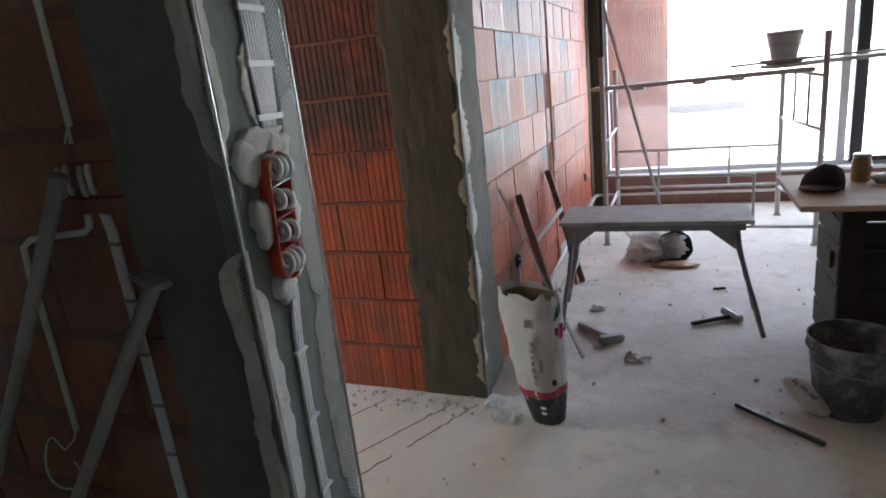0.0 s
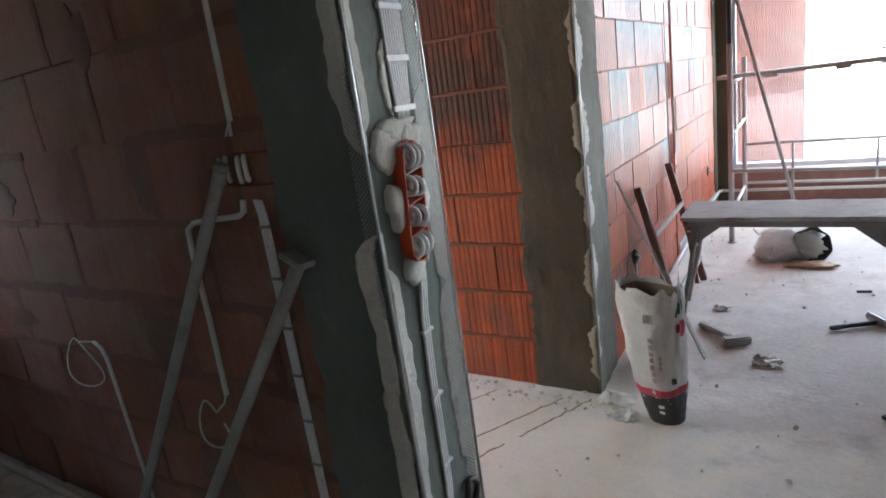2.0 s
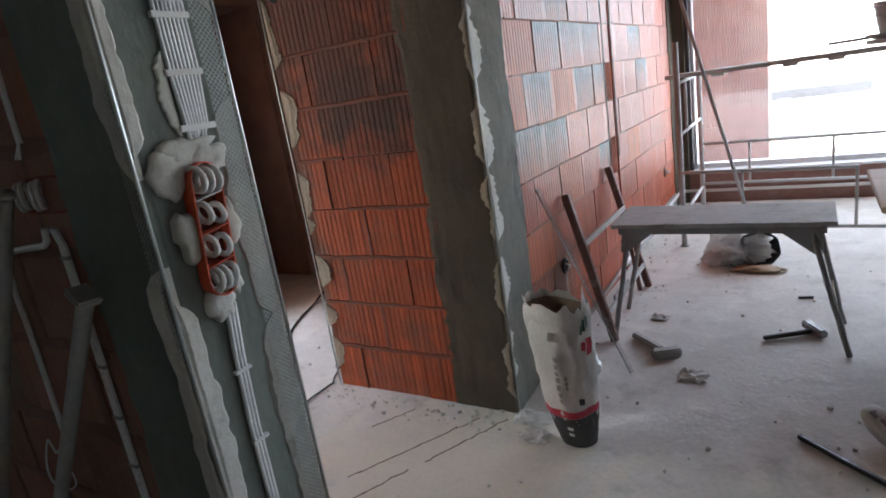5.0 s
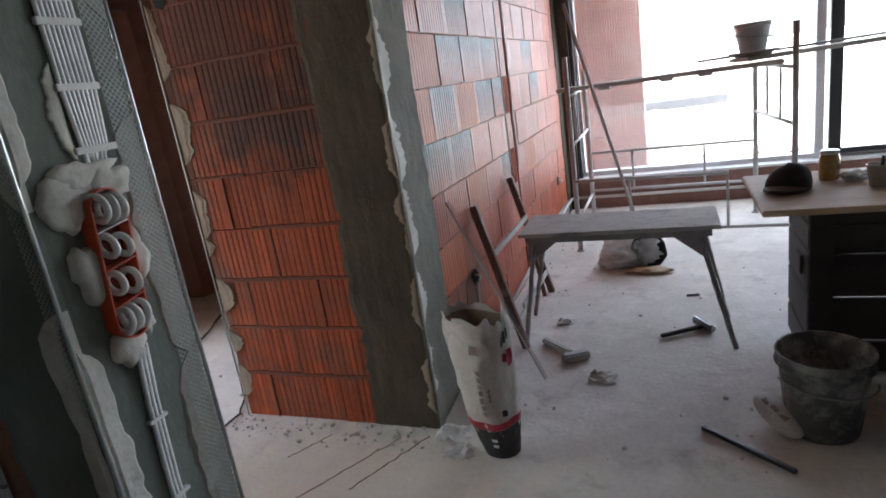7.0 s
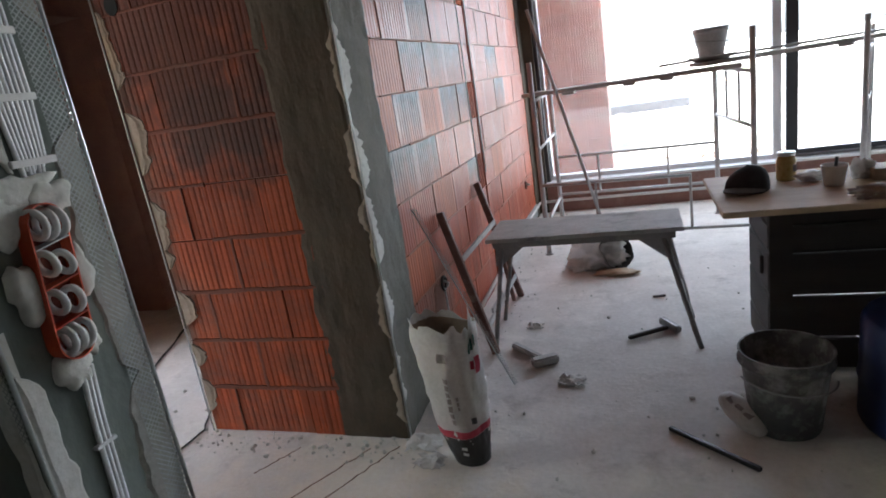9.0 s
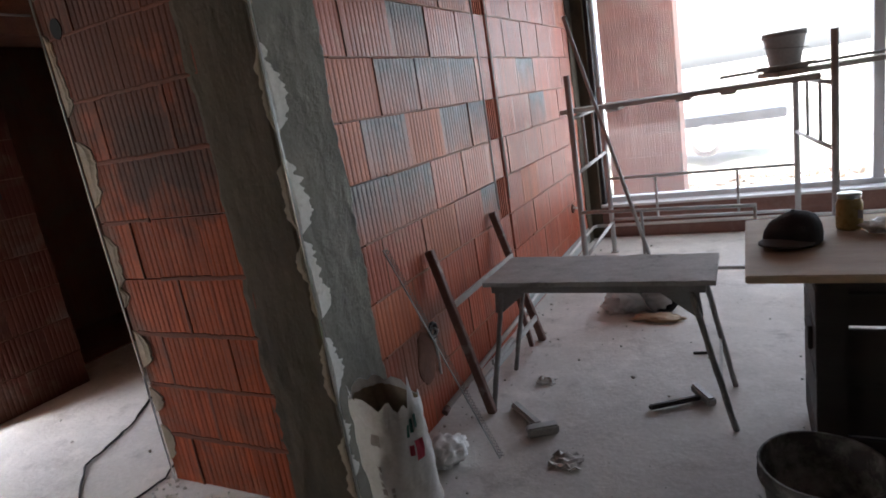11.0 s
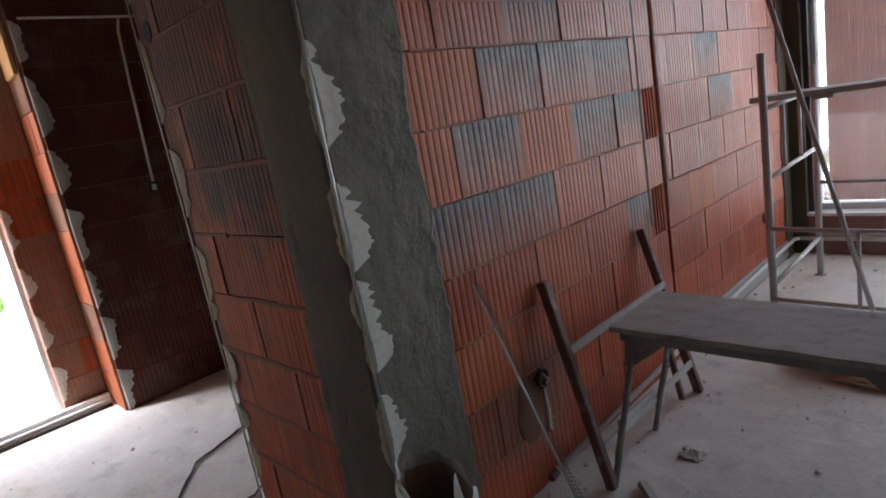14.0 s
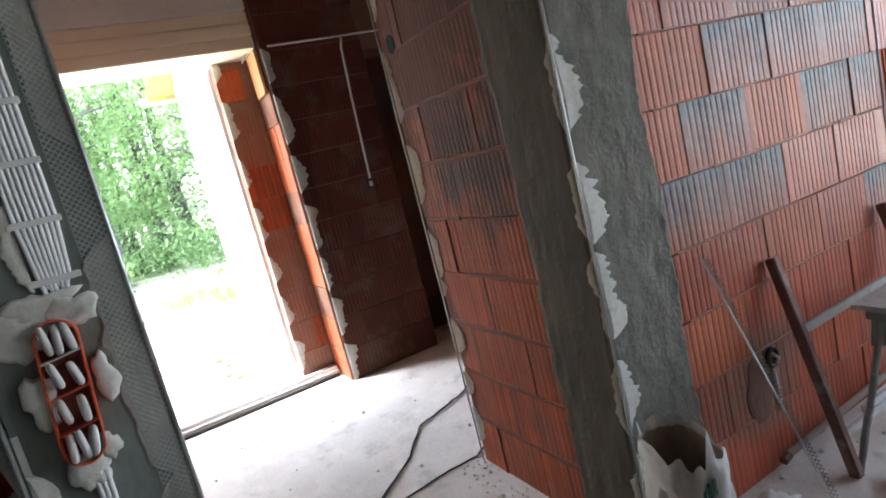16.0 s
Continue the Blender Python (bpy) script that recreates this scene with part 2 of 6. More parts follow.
# unseen ceiling's finish, dark so that less light bounces off it
CEILING_DARK = material("dark_unseen_ceiling", (0.13, 0.085, 0.065), (0.17, 0.12, 0.095), 0.95, 3, 40, 0.3, smear=(2, (0.2, 0.17, 0.15), 0.5, 0.6))
CONCRETE = material("grey_concrete", (0.3, 0.29, 0.27), (0.38, 0.37, 0.35), 0.95, 2, 30, 0.3)
ZINC = material("galvanised_steel", (0.6, 0.64, 0.63), (0.46, 0.5, 0.5), 0.35, 20, 120, 0.1, metal=0.9)
ZINC_DULL = material("plaster_dulled_zinc_mesh", (0.42, 0.45, 0.43), (0.3, 0.32, 0.31), 0.55, 20, 120, 0.1, metal=0.2)
STEEL = material("dusty_painted_steel", (0.32, 0.32, 0.31), (0.24, 0.24, 0.235), 0.6, 12, 80, 0.3, metal=0.3, stain=(0.4, 0.39, 0.36), stain_scale=10, stain_low=0.55)
TUBE = material("pale_grey_steel_tube", (0.42, 0.42, 0.4), (0.33, 0.33, 0.315), 0.55, 8, 80, 0.2, metal=0.2, stain=(0.28, 0.27, 0.25), stain_scale=8, stain_low=0.58)
RUST = material("brown_rusty_steel", (0.15, 0.075, 0.06), (0.2, 0.12, 0.095), 0.7, 12, 90, 0.4, metal=0.1, stain=(0.38, 0.34, 0.31), stain_scale=9, stain_low=0.57)
SCAFF = material("dusty_grey_scaffold_tube", (0.5, 0.5, 0.49), (0.4, 0.39, 0.38), 0.6, 9, 80, 0.2, metal=0.1)
BOARD = material("cement_dusted_board", (0.5, 0.5, 0.485), (0.4, 0.4, 0.39), 0.9, 7, 70, 0.4, stain=(0.2, 0.2, 0.195), stain_scale=7, stain_low=0.6)
WOOD = material("pale_pine_timber", (0.88, 0.8, 0.64), (0.8, 0.69, 0.5), 0.7, 3, 40, 0.2, stretch=(1, 0.12, 3))
WOOD_WARM = material("warm_pine_timber", (0.58, 0.33, 0.13), (0.5, 0.27, 0.1), 0.7, 4, 40, 0.2, stretch=(3, 3, 0.2))
# warm pine darkened to put the shade under the eave into its colour
PINE_SHADED = material("shaded_eave_pine", (0.36, 0.2, 0.05), (0.29, 0.16, 0.04), 0.6, 4, 40, 0.2, stretch=(3, 3, 0.2))
PLY = material("tan_plywood", (0.5, 0.37, 0.24), (0.42, 0.3, 0.19), 0.7, 5, 60, 0.2, stretch=(0.4, 3, 1))
PLANK = material("weathered_grey_plank", (0.5, 0.47, 0.43), (0.38, 0.36, 0.33), 0.9, 4, 60, 0.3, stretch=(0.3, 3, 3))
DARKWOOD = material("dark_brown_crate_wood", (0.022, 0.017, 0.014), (0.04, 0.03, 0.025), 0.75, 5, 60, 0.3, stretch=(0.3, 1, 2))
WHITE = material("white_plastic", (0.72, 0.72, 0.7), (0.62, 0.62, 0.6), 0.45, 10, 90, 0.05)
CABLE = material("pale_grey_cable_sheath", (0.78, 0.8, 0.8), (0.7, 0.72, 0.72), 0.3, 15, 90, 0.1)
HOLE_SHADE = material("hole_shade_black", (0.006, 0.005, 0.005), (0.01, 0.008, 0.008), 1.0, 10, 90, 0.0)
BLACK = material("black_plastic", (0.02, 0.02, 0.022), (0.035, 0.035, 0.035), 0.5, 10, 90, 0.1)
PAIL = material("cement_smeared_black_plastic", (0.05, 0.052, 0.055), (0.1, 0.1, 0.1), 0.65, 5, 60, 0.3, stain=(0.3, 0.3, 0.29), stain_scale=7, stain_low=0.47, smear=(16, (0.36, 0.35, 0.34), 0.55, 0.6))
PAILTOP = material("grey_mortar_pail", (0.5, 0.5, 0.48), (0.38, 0.38, 0.37), 0.75, 7, 60, 0.2)
ORANGE = material("orange_red_plastic", (0.62, 0.09, 0.025), (0.5, 0.065, 0.02), 0.45, 12, 90, 0.05)
# box plastic darkened to put the shade of a deep recess into it
BOXHOLE = material("shaded_cutout_red", (0.24, 0.045, 0.026), (0.15, 0.032, 0.02), 0.8, 12, 90, 0.2)
PAPER = material("white_kraft_paper", (0.6, 0.59, 0.57), (0.5, 0.49, 0.47), 0.8, 6, 70, 0.25, stain=(0.5, 0.48, 0.44), stain_scale=5, stain_low=0.6)
KRAFT = material("brown_kraft_paper", (0.3, 0.23, 0.165), (0.23, 0.175, 0.125), 0.85, 6, 70, 0.25)
PRINT_BLACK = material("black_print", (0.025, 0.025, 0.027), (0.04, 0.04, 0.04), 0.55, 8, 70, 0.1)
PRINT_RED = material("crimson_print", (0.42, 0.03, 0.06), (0.34, 0.03, 0.05), 0.6, 8, 70, 0.1)
PRINT_GREY = material("faded_grey_print", (0.26, 0.22, 0.21), (0.32, 0.28, 0.27), 0.7, 8, 70, 0.1)
PRINT_GREEN = material("dark_green_print", (0.03, 0.12, 0.09), (0.05, 0.16, 0.12), 0.6, 8, 70, 0.1)
CAP = material("charcoal_cloth", (0.03, 0.03, 0.034), (0.05, 0.05, 0.055), 0.95, 12, 150, 0.5)
CAPBRIM = material("faded_grey_cloth", (0.11, 0.1, 0.1), (0.15, 0.14, 0.135), 0.95, 12, 150, 0.5)
BLUE = material("dark_blue_plastic", (0.012, 0.025, 0.09), (0.02, 0.035, 0.12), 0.45, 6, 70, 0.1)
FRAME_DARK = material("anthracite_window_frame", (0.022, 0.023, 0.025), (0.03, 0.03, 0.032), 0.45, 5, 80, 0.05)
FRAME_WHITE = material("white_window_frame", (0.74, 0.75, 0.76), (0.66, 0.67, 0.68), 0.4, 5, 80, 0.05)
GLASS = glass("dusty_window_glass", 0.04)
RENDER_WHITE = material("sunlit_white_render", (0.8, 0.79, 0.76), (0.74, 0.73, 0.7), 0.9, 1, 20, 0.3)
# finish for the unseen walls, chosen pale to throw light back
BOUNCE_PALE = material("pale_bounce_render", (0.52, 0.5, 0.46), (0.44, 0.42, 0.385), 0.9, 1.2, 25, 0.3)
SAND = material("pale_sandy_soil", (0.5, 0.45, 0.38), (0.4, 0.36, 0.3), 0.95, 0.8, 12, 0.6, stain=(0.12, 0.2, 0.05), stain_scale=0.35, stain_low=0.5)
LEAF = material("summer_leaves", (0.08, 0.165, 0.06), (0.16, 0.25, 0.1), 0.6, 0.8, 9, 0.0)
lt = LEAF.node_tree
lb, lo = lt.nodes["Principled BSDF"], lt.nodes["Material Output"]
lx, lm = lt.nodes.new("ShaderNodeBsdfTranslucent"), lt.nodes.new("ShaderNodeMixShader")
lx.inputs["Color"].default_value = (0.27, 0.4, 0.17, 1)
lm.inputs[0].default_value = 0.5
lt.links.new(lb.outputs[0], lm.inputs[1])
lt.links.new(lx.outputs[0], lm.inputs[2])
lt.links.new(lm.outputs[0], lo.inputs["Surface"])
SACKFILM = material("thin_white_sack_film", (0.88, 0.88, 0.87), (0.82, 0.82, 0.81), 0.5, 8, 60, 0.1)
st = SACKFILM.node_tree
sx, sm = st.nodes.new("ShaderNodeBsdfTranslucent"), st.nodes.new("ShaderNodeMixShader")
sx.inputs["Color"].default_value = (0.85, 0.85, 0.83, 1)
sm.inputs[0].default_value = 0.6
st.links.new(st.nodes["Principled BSDF"].outputs[0], sm.inputs[1])
st.links.new(sx.outputs[0], sm.inputs[2])
st.links.new(sm.outputs[0], st.nodes["Material Output"].inputs["Surface"])
GRASS = material("bright_grass", (0.13, 0.25, 0.05), (0.2, 0.32, 0.08), 0.7, 2, 9, 0.0)
BARK = material("grey_bark", (0.13, 0.12, 0.11), (0.08, 0.075, 0.07), 0.95, 4, 30, 0.5)
HONEY = material("amber_jar_contents", (0.5, 0.36, 0.12), (0.42, 0.3, 0.1), 0.3, 8, 60, 0.0)


# ---- mesh helpers ----
def mesh_from(bm, name, mats, smooth=False):
    me = bpy.data.meshes.new(name)
    bmesh.ops.recalc_face_normals(bm, faces=bm.faces)
    bm.to_mesh(me)
    bm.free()
    for m in mats if isinstance(mats, (list, tuple)) else [mats]:
        me.materials.append(m)
    if smooth:
        for p in me.polygons:
            p.use_smooth = True
    return me


def thing(name, label, category, loc=(0, 0, 0), group="", kind=""):
    ob = new(name)
    ob.location = loc
    ob.empty_display_size = 0.05
    return tagged(ob, label, category, group, kind)


def part(name, bm, mats, parent, label="", smooth=False, kind=""):
    ob = new(name, mesh_from(bm, name, mats, smooth))
    if parent is not None:
        ob.parent = parent
        off = Vector(parent.location) if parent.parent is None else Vector((0, 0, 0))
        ob.matrix_parent_inverse = Matrix.Translation(-off)
    return tagged(ob, label=label, kind=kind)


def solid(name, bm, mats, label, category="", kind="", smooth=False, group=""):
    return tagged(new(name, mesh_from(bm, name, mats, smooth)), label, category, group, kind)


def box(bm, x0, x1, y0, y1, z0, z1, bevel=0.0, mi=0):
    g = bmesh.ops.create_cube(bm, size=1.0, matrix=Matrix.LocRotScale(((x0 + x1) / 2, (y0 + y1) / 2, (z0 + z1) / 2), None, (x1 - x0, y1 - y0, z1 - z0)))
    if bevel:
        es = list({e for v in g["verts"] for e in v.link_edges})
        bmesh.ops.bevel(bm, geom=es, offset=bevel, segments=2, affect="EDGES")
    elif mi:
        for f in {f for v in g["verts"] for f in v.link_faces}:
            f.material_index = mi
    return bm


def obox(bm, a, b, w, h, up=(0, 0, 1), bevel=0.0):
    """A bar of width w and height h from a to b."""
    a, b = Vector(a), Vector(b)
    d = (b - a).normalized()
    side = d.cross(Vector(up)).normalized()
    u = side.cross(d)
    m = Matrix((side, d, u)).transposed().to_4x4()
    m.translation = (a + b) / 2
    g = bmesh.ops.create_cube(bm, size=1.0, matrix=m @ Matrix.Diagonal((w, (b - a).length, h, 1)))
    if bevel:
        es = list({e for v in g["verts"] for e in v.link_edges})
        bmesh.ops.bevel(bm, geom=es, offset=bevel, segments=2, affect="EDGES")
    return bm


def tube(bm, pts, r, seg=8, closed=False, flat=1.0, flat_axis=None):
    """A round tube along points; flat squeezes it along flat_axis."""
    pts = [Vector(p) for p in pts]
    rings, prev = [], None
    n = len(pts)
    for i, p in enumerate(pts):
        if closed:
            d = (pts[(i + 1) % n] - pts[i - 1]).normalized()
        else:
            d = (pts[min(i + 1, n - 1)] - pts[max(i - 1, 0)]).normalized()
        if prev is None:
            ref = Vector((0, 0, 1)) if abs(d.z) < 0.9 else Vector((1, 0, 0))
            u = d.cross(ref).normalized()
        else:
            u = (prev - d * prev.dot(d)).normalized()
        prev = u
        w = d.cross(u)
        ring = []
        for k in range(seg):
            a = 2 * math.pi * k / seg
            o = (u * math.cos(a) + w * math.sin(a)) * (r[i] if isinstance(r, (list, tuple)) else r)
            if flat_axis is not None:
                fa = Vector(flat_axis)
                o -= fa * o.dot(fa) * (1 - flat)
            ring.append(bm.verts.new(p + o))
        rings.append(ring)
    for i in range(n if closed else n - 1):
        a, b = rings[i], rings[(i + 1) % n]
        for k in range(seg):
            bm.faces.new((a[k], a[(k + 1) % seg], b[(k + 1) % seg], b[k]))
    if not closed:
        bm.faces.new(rings[0])
        bm.faces.new(rings[-1][::-1])
    return bm


def lathe(bm, profile, seg=24, at=(0, 0, 0), wob=0.0, seed=0):
    rings = []
    for j, (r, z) in enumerate(profile):
        ring = []
        for k in range(seg):
            a = 2 * math.pi * k / seg
            rr = r * (1 + wob * noise.noise((math.cos(a) * 1.5 + seed, math.sin(a) * 1.5, z * 4)))
            ring.append(bm.verts.new((at[0] + rr * math.cos(a), at[1] + rr * math.sin(a), at[2] + z)))
        rings.append(ring)
    for a, b in zip(rings, rings[1:]):
        for k in range(seg):
            bm.faces.new((a[k], a[(k + 1) % seg], b[(k + 1) % seg], b[k]))
    return rings


def on_plane(o, u, v, nrm):
    o, u, v, nrm = Vector(o), Vector(u), Vector(v), Vector(nrm)
    return lambda a, b, h=0.0: o + u * a + v * b + nrm * h


def ragged(bm, P, left, right, v0, v1, thick, steps=60, across=8, seed=0, rough=0.002, skirt=0.004, anchor=None):
    """A coat of plaster on a wall's plane: left(v) and right(v) are its edges; P maps (u, v, height) to the world."""
    rows = []
    for i in range(steps + 1):
        v = v0 + (v1 - v0) * i / steps
        a, b = left(v), right(v)
        if anchor:
            f = min(1.0, (min(i, steps - i) / steps * (v1 - v0) / 0.045 + 0.02) ** 0.6)
            a, b = (a, a + (b - a) * f) if anchor == "l" else (b - (b - a) * f, b)
        if b - a < 0.002:
            b = a + 0.002
        row = []
        for j in range(across + 1):
            s = j / across
            u = a + (b - a) * s
            edge = min(s, 1 - s) * across
            h = thick if edge >= 1 else thick * 0.55
            h += rough * noise.noise((u * 18 + seed, v * 9, seed * 1.7))
            row.append((u, v, h))
        rows.append([bm.verts.new(P(*row[0][:2], -skirt))] + [bm.verts.new(P(*q)) for q in row] + [bm.verts.new(P(*row[-1][:2], -skirt))])
    for a, b in zip(rows, rows[1:]):
        for k in range(len(a) - 1):
            bm.faces.new((a[k], a[k + 1], b[k + 1], b[k]))
    bm.faces.new(rows[0][::-1])
    bm.faces.new(rows[-1])
    return bm


def jag(base, amp, freq, seed):
    return lambda v: base + amp * noise.noise((v * freq, seed, 0.3)) + 0.55 * amp * noise.noise((v * freq * 4.7, seed, 7.1)) + 0.2 * amp * noise.noise((v * freq * 13, seed, 3.1))


def dab(bm, P, u, v, ru, rv, thick=0.008, seed=0, seg=26, amp=0.35):
    """A trowelled dab of gypsum with an uneven outline."""
    c = bm.verts.new(P(u, v, thick * 1.1))
    rings = []
    for f, h in ((0.45, 1.05), (0.8, 0.95), (0.97, 0.6), (1.0, -0.4)):
        ring = []
        for k in range(seg):
            a = 2 * math.pi * k / seg
            q = f * (1 + amp * noise.noise((math.cos(a) * 1.3 + seed * 3.1, math.sin(a) * 1.3, seed)) + 0.3 * amp * noise.noise((math.cos(a) * 5 + seed, math.sin(a) * 5, 2.2)))
            ring.append(bm.verts.new(P(u + ru * q * math.cos(a), v + rv * q * math.sin(a), thick * h + 0.0015 * noise.noise((a * 3, f * 5, seed)))))
        rings.append(ring)
    for k in range(seg):
        bm.faces.new((c, rings[0][k], rings[0][(k + 1) % seg]))
    for a, b in zip(rings, rings[1:]):
        for k in range(seg):
            bm.faces.new((a[k], b[k], b[(k + 1) % seg], a[(k + 1) % seg]))
    return bm


def mesh_bead(bm, P, u0, u1, v0, v1, pitch=0.011, bar=0.0022):
    """Expanded-metal wing of a corner bead: a lattice of slanted bars."""
    w = u1 - u0
    nrow = int((v1 - v0) / pitch)
    for i in range(nrow):
        v = v0 + i * pitch
        for s in (0, 1):
            a, b = (u0, u1) if s == 0 else (u1, u0)
            pts = []
            for (uu, vv, du) in ((a, v, 0), (b, v + w, 0)):
                pts += [(uu, vv - bar / 2), (uu, vv + bar / 2)]
            q = [bm.verts.new(P(x, min(y, v1), 0.0006 + 0.0004 * s)) for x, y in (pts[0], pts[2], pts[3], pts[1])]
            bm.faces.new(q)
    return bm


# ---- bricks ----
def brick_mesh(name, length, h, depth=0.05, pitch=0.031, groove=0.004, band=0.035):
    """Hollow clay block: front at y = 0 facing -y, with vertical grooves and a smooth band at one end."""
    prof, x = [(0.0015, 0.003), (0.004, 0.0)], 0.0
    x = band
    while x < length - pitch - 0.004:
        prof += [(x, 0.0), (x + pitch * 0.12, groove), (x + pitch * 0.38, groove), (x + pitch * 0.5, 0.0)]
        x += pitch
    prof += [(length - 0.004, 0.0), (length - 0.0015, 0.003)]
    prof = [(length - 0.0015, depth)] + prof[::-1] + [(0.0015, depth)]
    bm = bmesh.new()
    lo = [bm.verts.new((a, b, 0.002)) for a, b in prof]
    hi = [bm.verts.new((a, b, h)) for a, b in prof]
    for k in range(len(prof)):
        j = (k + 1) % len(prof)
        bm.faces.new((lo[k], lo[j], hi[j], hi[k]))
    bm.faces.new(lo)
    bm.faces.new(hi[::-1])
    return mesh_from(bm, name, BRICK)


BRICK_CACHE = {}


def brick(parent, parent_loc, length, at, turn, mat, groove=0.0016, h=0.2465):
    key = (round(length, 2), mat.name, groove, h)
    if key not in BRICK_CACHE:
        me = brick_mesh("brick", max(key[0], 0.03), h, groove=groove)
        me.materials.clear()
        me.materials.append(mat)
        BRICK_CACHE[key] = me
    ob = new("brick", BRICK_CACHE[key])
    ob.parent = parent
    ob.matrix_basis = Matrix.Translation(Vector(at)) @ pose(0, 0, 0, 0, 0, turn)
    return ob


def brick_wall(parent, P2, u0, u1, z0, z1, turn, length, pick, seed, groove=0.0016, shift=0.0, skip=None, h=0.2465):
    """Courses of 0.25 m; P2(u, z) is the brick's lower corner on the wall's face."""
    rnd = random.Random(seed)
    for c in range(int(round((z1 - z0) / 0.25))):
        z = z0 + c * 0.25
        u = u0 - length + (shift + (c % 2) * length * 0.5) % length
        while u < u1 - 0.02:
            a, b = max(u, u0), min(u + length, u1)
            if b - a > 0.03 and not (skip and skip(a, b, z)):
                off = rnd.uniform(-0.003, 0.003)
                brick(parent, None, b - a, P2(a, z, off), turn, pick(rnd, (a + b) / 2, z), groove, h)
            u += length


# ---- structure ----
H = 3.0
JY = 3.90
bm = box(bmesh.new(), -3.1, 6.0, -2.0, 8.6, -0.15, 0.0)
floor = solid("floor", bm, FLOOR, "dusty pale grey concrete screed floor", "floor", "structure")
bm = box(bmesh.new(), -3.4, 6.2, -2.2, 8.9, H, H + 0.2)
solid("ceiling", bm, CEILING_DARK, "unseen ceiling, kept dark to cut bounced light", "ceiling", "structure")

# outer walls that close the place, unseen; pale to bounce light into the room
bm = box(bmesh.new(), -3.3, 6.2, -2.2, -2.0, 0, H)
solid("wall_south", bm, BOUNCE_PALE, "plain unseen wall, pale to bounce light", "wall", "structure")
bm = box(bmesh.new(), 6.0, 6.2, -2.0, 8.9, 0, H)
solid("wall_east", bm, BOUNCE_PALE, "plain unseen wall, pale to bounce light", "wall", "structure")

# west wall of the room with its window
WY0, WY1, WZ0, WZ1 = 1.75, 2.44, 1.31, 2.05
bm = bmesh.new()
box(bm, -3.35, -3.02, -2.0, WY0, 0, H)
box(bm, -3.35, -3.02, WY0, WY1, 0, WZ0)
box(bm, -3.35, -3.02, WY0, WY1, WZ1, H)
box(bm, -3.35, -3.02, WY1, 2.80, 0, H)
wall_west = solid("wall_west", bm, BRICK_BROWN, "dark red-brown brick outer wall with a window opening", "wall", "structure")
wv = thing("window_1", "small window with a dark frame in a bare brick wall", "window", (-3.2, 2.1, WZ0), kind="structure")
bm = bmesh.new()
for a in ((WY0, WY0 + 0.06, WZ0, WZ1), (WY1 - 0.06, WY1, WZ0, WZ1), (WY0 + 0.06, WY1 - 0.06, WZ0, WZ0 + 0.06), (WY0 + 0.06, WY1 - 0.06, WZ1 - 0.06, WZ1)):
    box(bm, -3.22, -3.15, a[0], a[1], a[2], a[3])
part("window_frame", bm, FRAME_DARK, wv)
p = part("pane", box(bmesh.new(), -3.19, -3.18, WY0 + 0.06, WY1 - 0.06, WZ0 + 0.06, WZ1 - 0.06), GLASS, wv)
p.visible_shadow = False
part("window_sill", box(bmesh.new(), -3.15, -3.0, WY0, WY1, WZ0 - 0.03, WZ0 + 0.003), PLASTER_ROUGH, wv)

# partition with the cables
bm = bmesh.new()
box(bm, -3.02, 0.0, 2.724, 2.80, 0, H)
box(bm, 0.0, 0.236, 2.724, 2.968, 0, H)
wall_cable = solid("wall_partition", bm, MORTAR, "brown clay-block partition with a plastered end", "wall", "structure")
# wall between hall and living room
bm = bmesh.new()
box(bm, -0.866, 0.19, 4.226, 4.46, 0, H)
wall_hall = solid("wall_hall_end", bm, MORTAR, "orange clay-block wall end with plastered corner", "wall", "structure")
bm = box(bmesh.new(), -0.06, 0.176, 4.462, 8.40, 0, H)
wall_long = solid("wall_long", bm, MORTAR, "orange grooved clay-block wall with patches of grey burnt blocks", "wall", "structure")
# entrance wall of the hall
bm = bmesh.new()
box(bm, -3.12, -2.705, 4.185, 4.95, 0, H)
box(bm, -3.2, -3.073, JY + 0.006, 4.184, 0, 2.54)
box(bm, -3.2, -3.12, 4.184, 4.55, 0, H)
box(bm, -3.12, -2.705, 4.95, 5.9, 2.42, H)
box(bm, -3.12, -2.705, 5.9, 6.7, 0, H)
wall_entry = solid("wall_entrance", bm, MORTAR, "dark brick wall stub beside the entrance opening", "wall", "structure")
bm = box(bmesh.new(), -3.3, 0.0, 6.5, 6.7, 0, H)
solid("wall_hall_north", bm, BRICK_BROWN, "dark brown brick wall at the end of the hall", "wall", "structure")
bm = bmesh.new()
box(bm, -4.3, -4.2, 4.6, 6.7, 0, H)
box(bm, -4.2, -3.12, 4.55, 4.65, 0, H)
box(bm, -4.2, -3.3, 6.55, 6.7, 0, H)
box(bm, -4.3, -3.12, 4.55, 6.7, H, H + 0.15)
box(bm, -4.3, -3.12, 4.55, 6.7, -0.15, 0.0)
solid("wall_closet", bm, BRICK_BROWN, "dark unlit side room of bare brick", "wall", "structure")

# far wall with the large window
FY = 8.42
bm = bmesh.new()
box(bm, 0.19, 5.9, FY, 8.75, 0, 0.30)
box(bm, 0.19, 5.9, FY, 8.75, 2.55, H)
box(bm, 5.6, 6.0, FY, 8.75, 0.30, 2.55)
wall_far = solid("wall_north", bm, PARAPET, "low dusty red brick parapet under the large window", "wall", "structure")
bm = bmesh.new()
box(bm, -0.06, 0.30, 8.402, 8.75, 0, H)
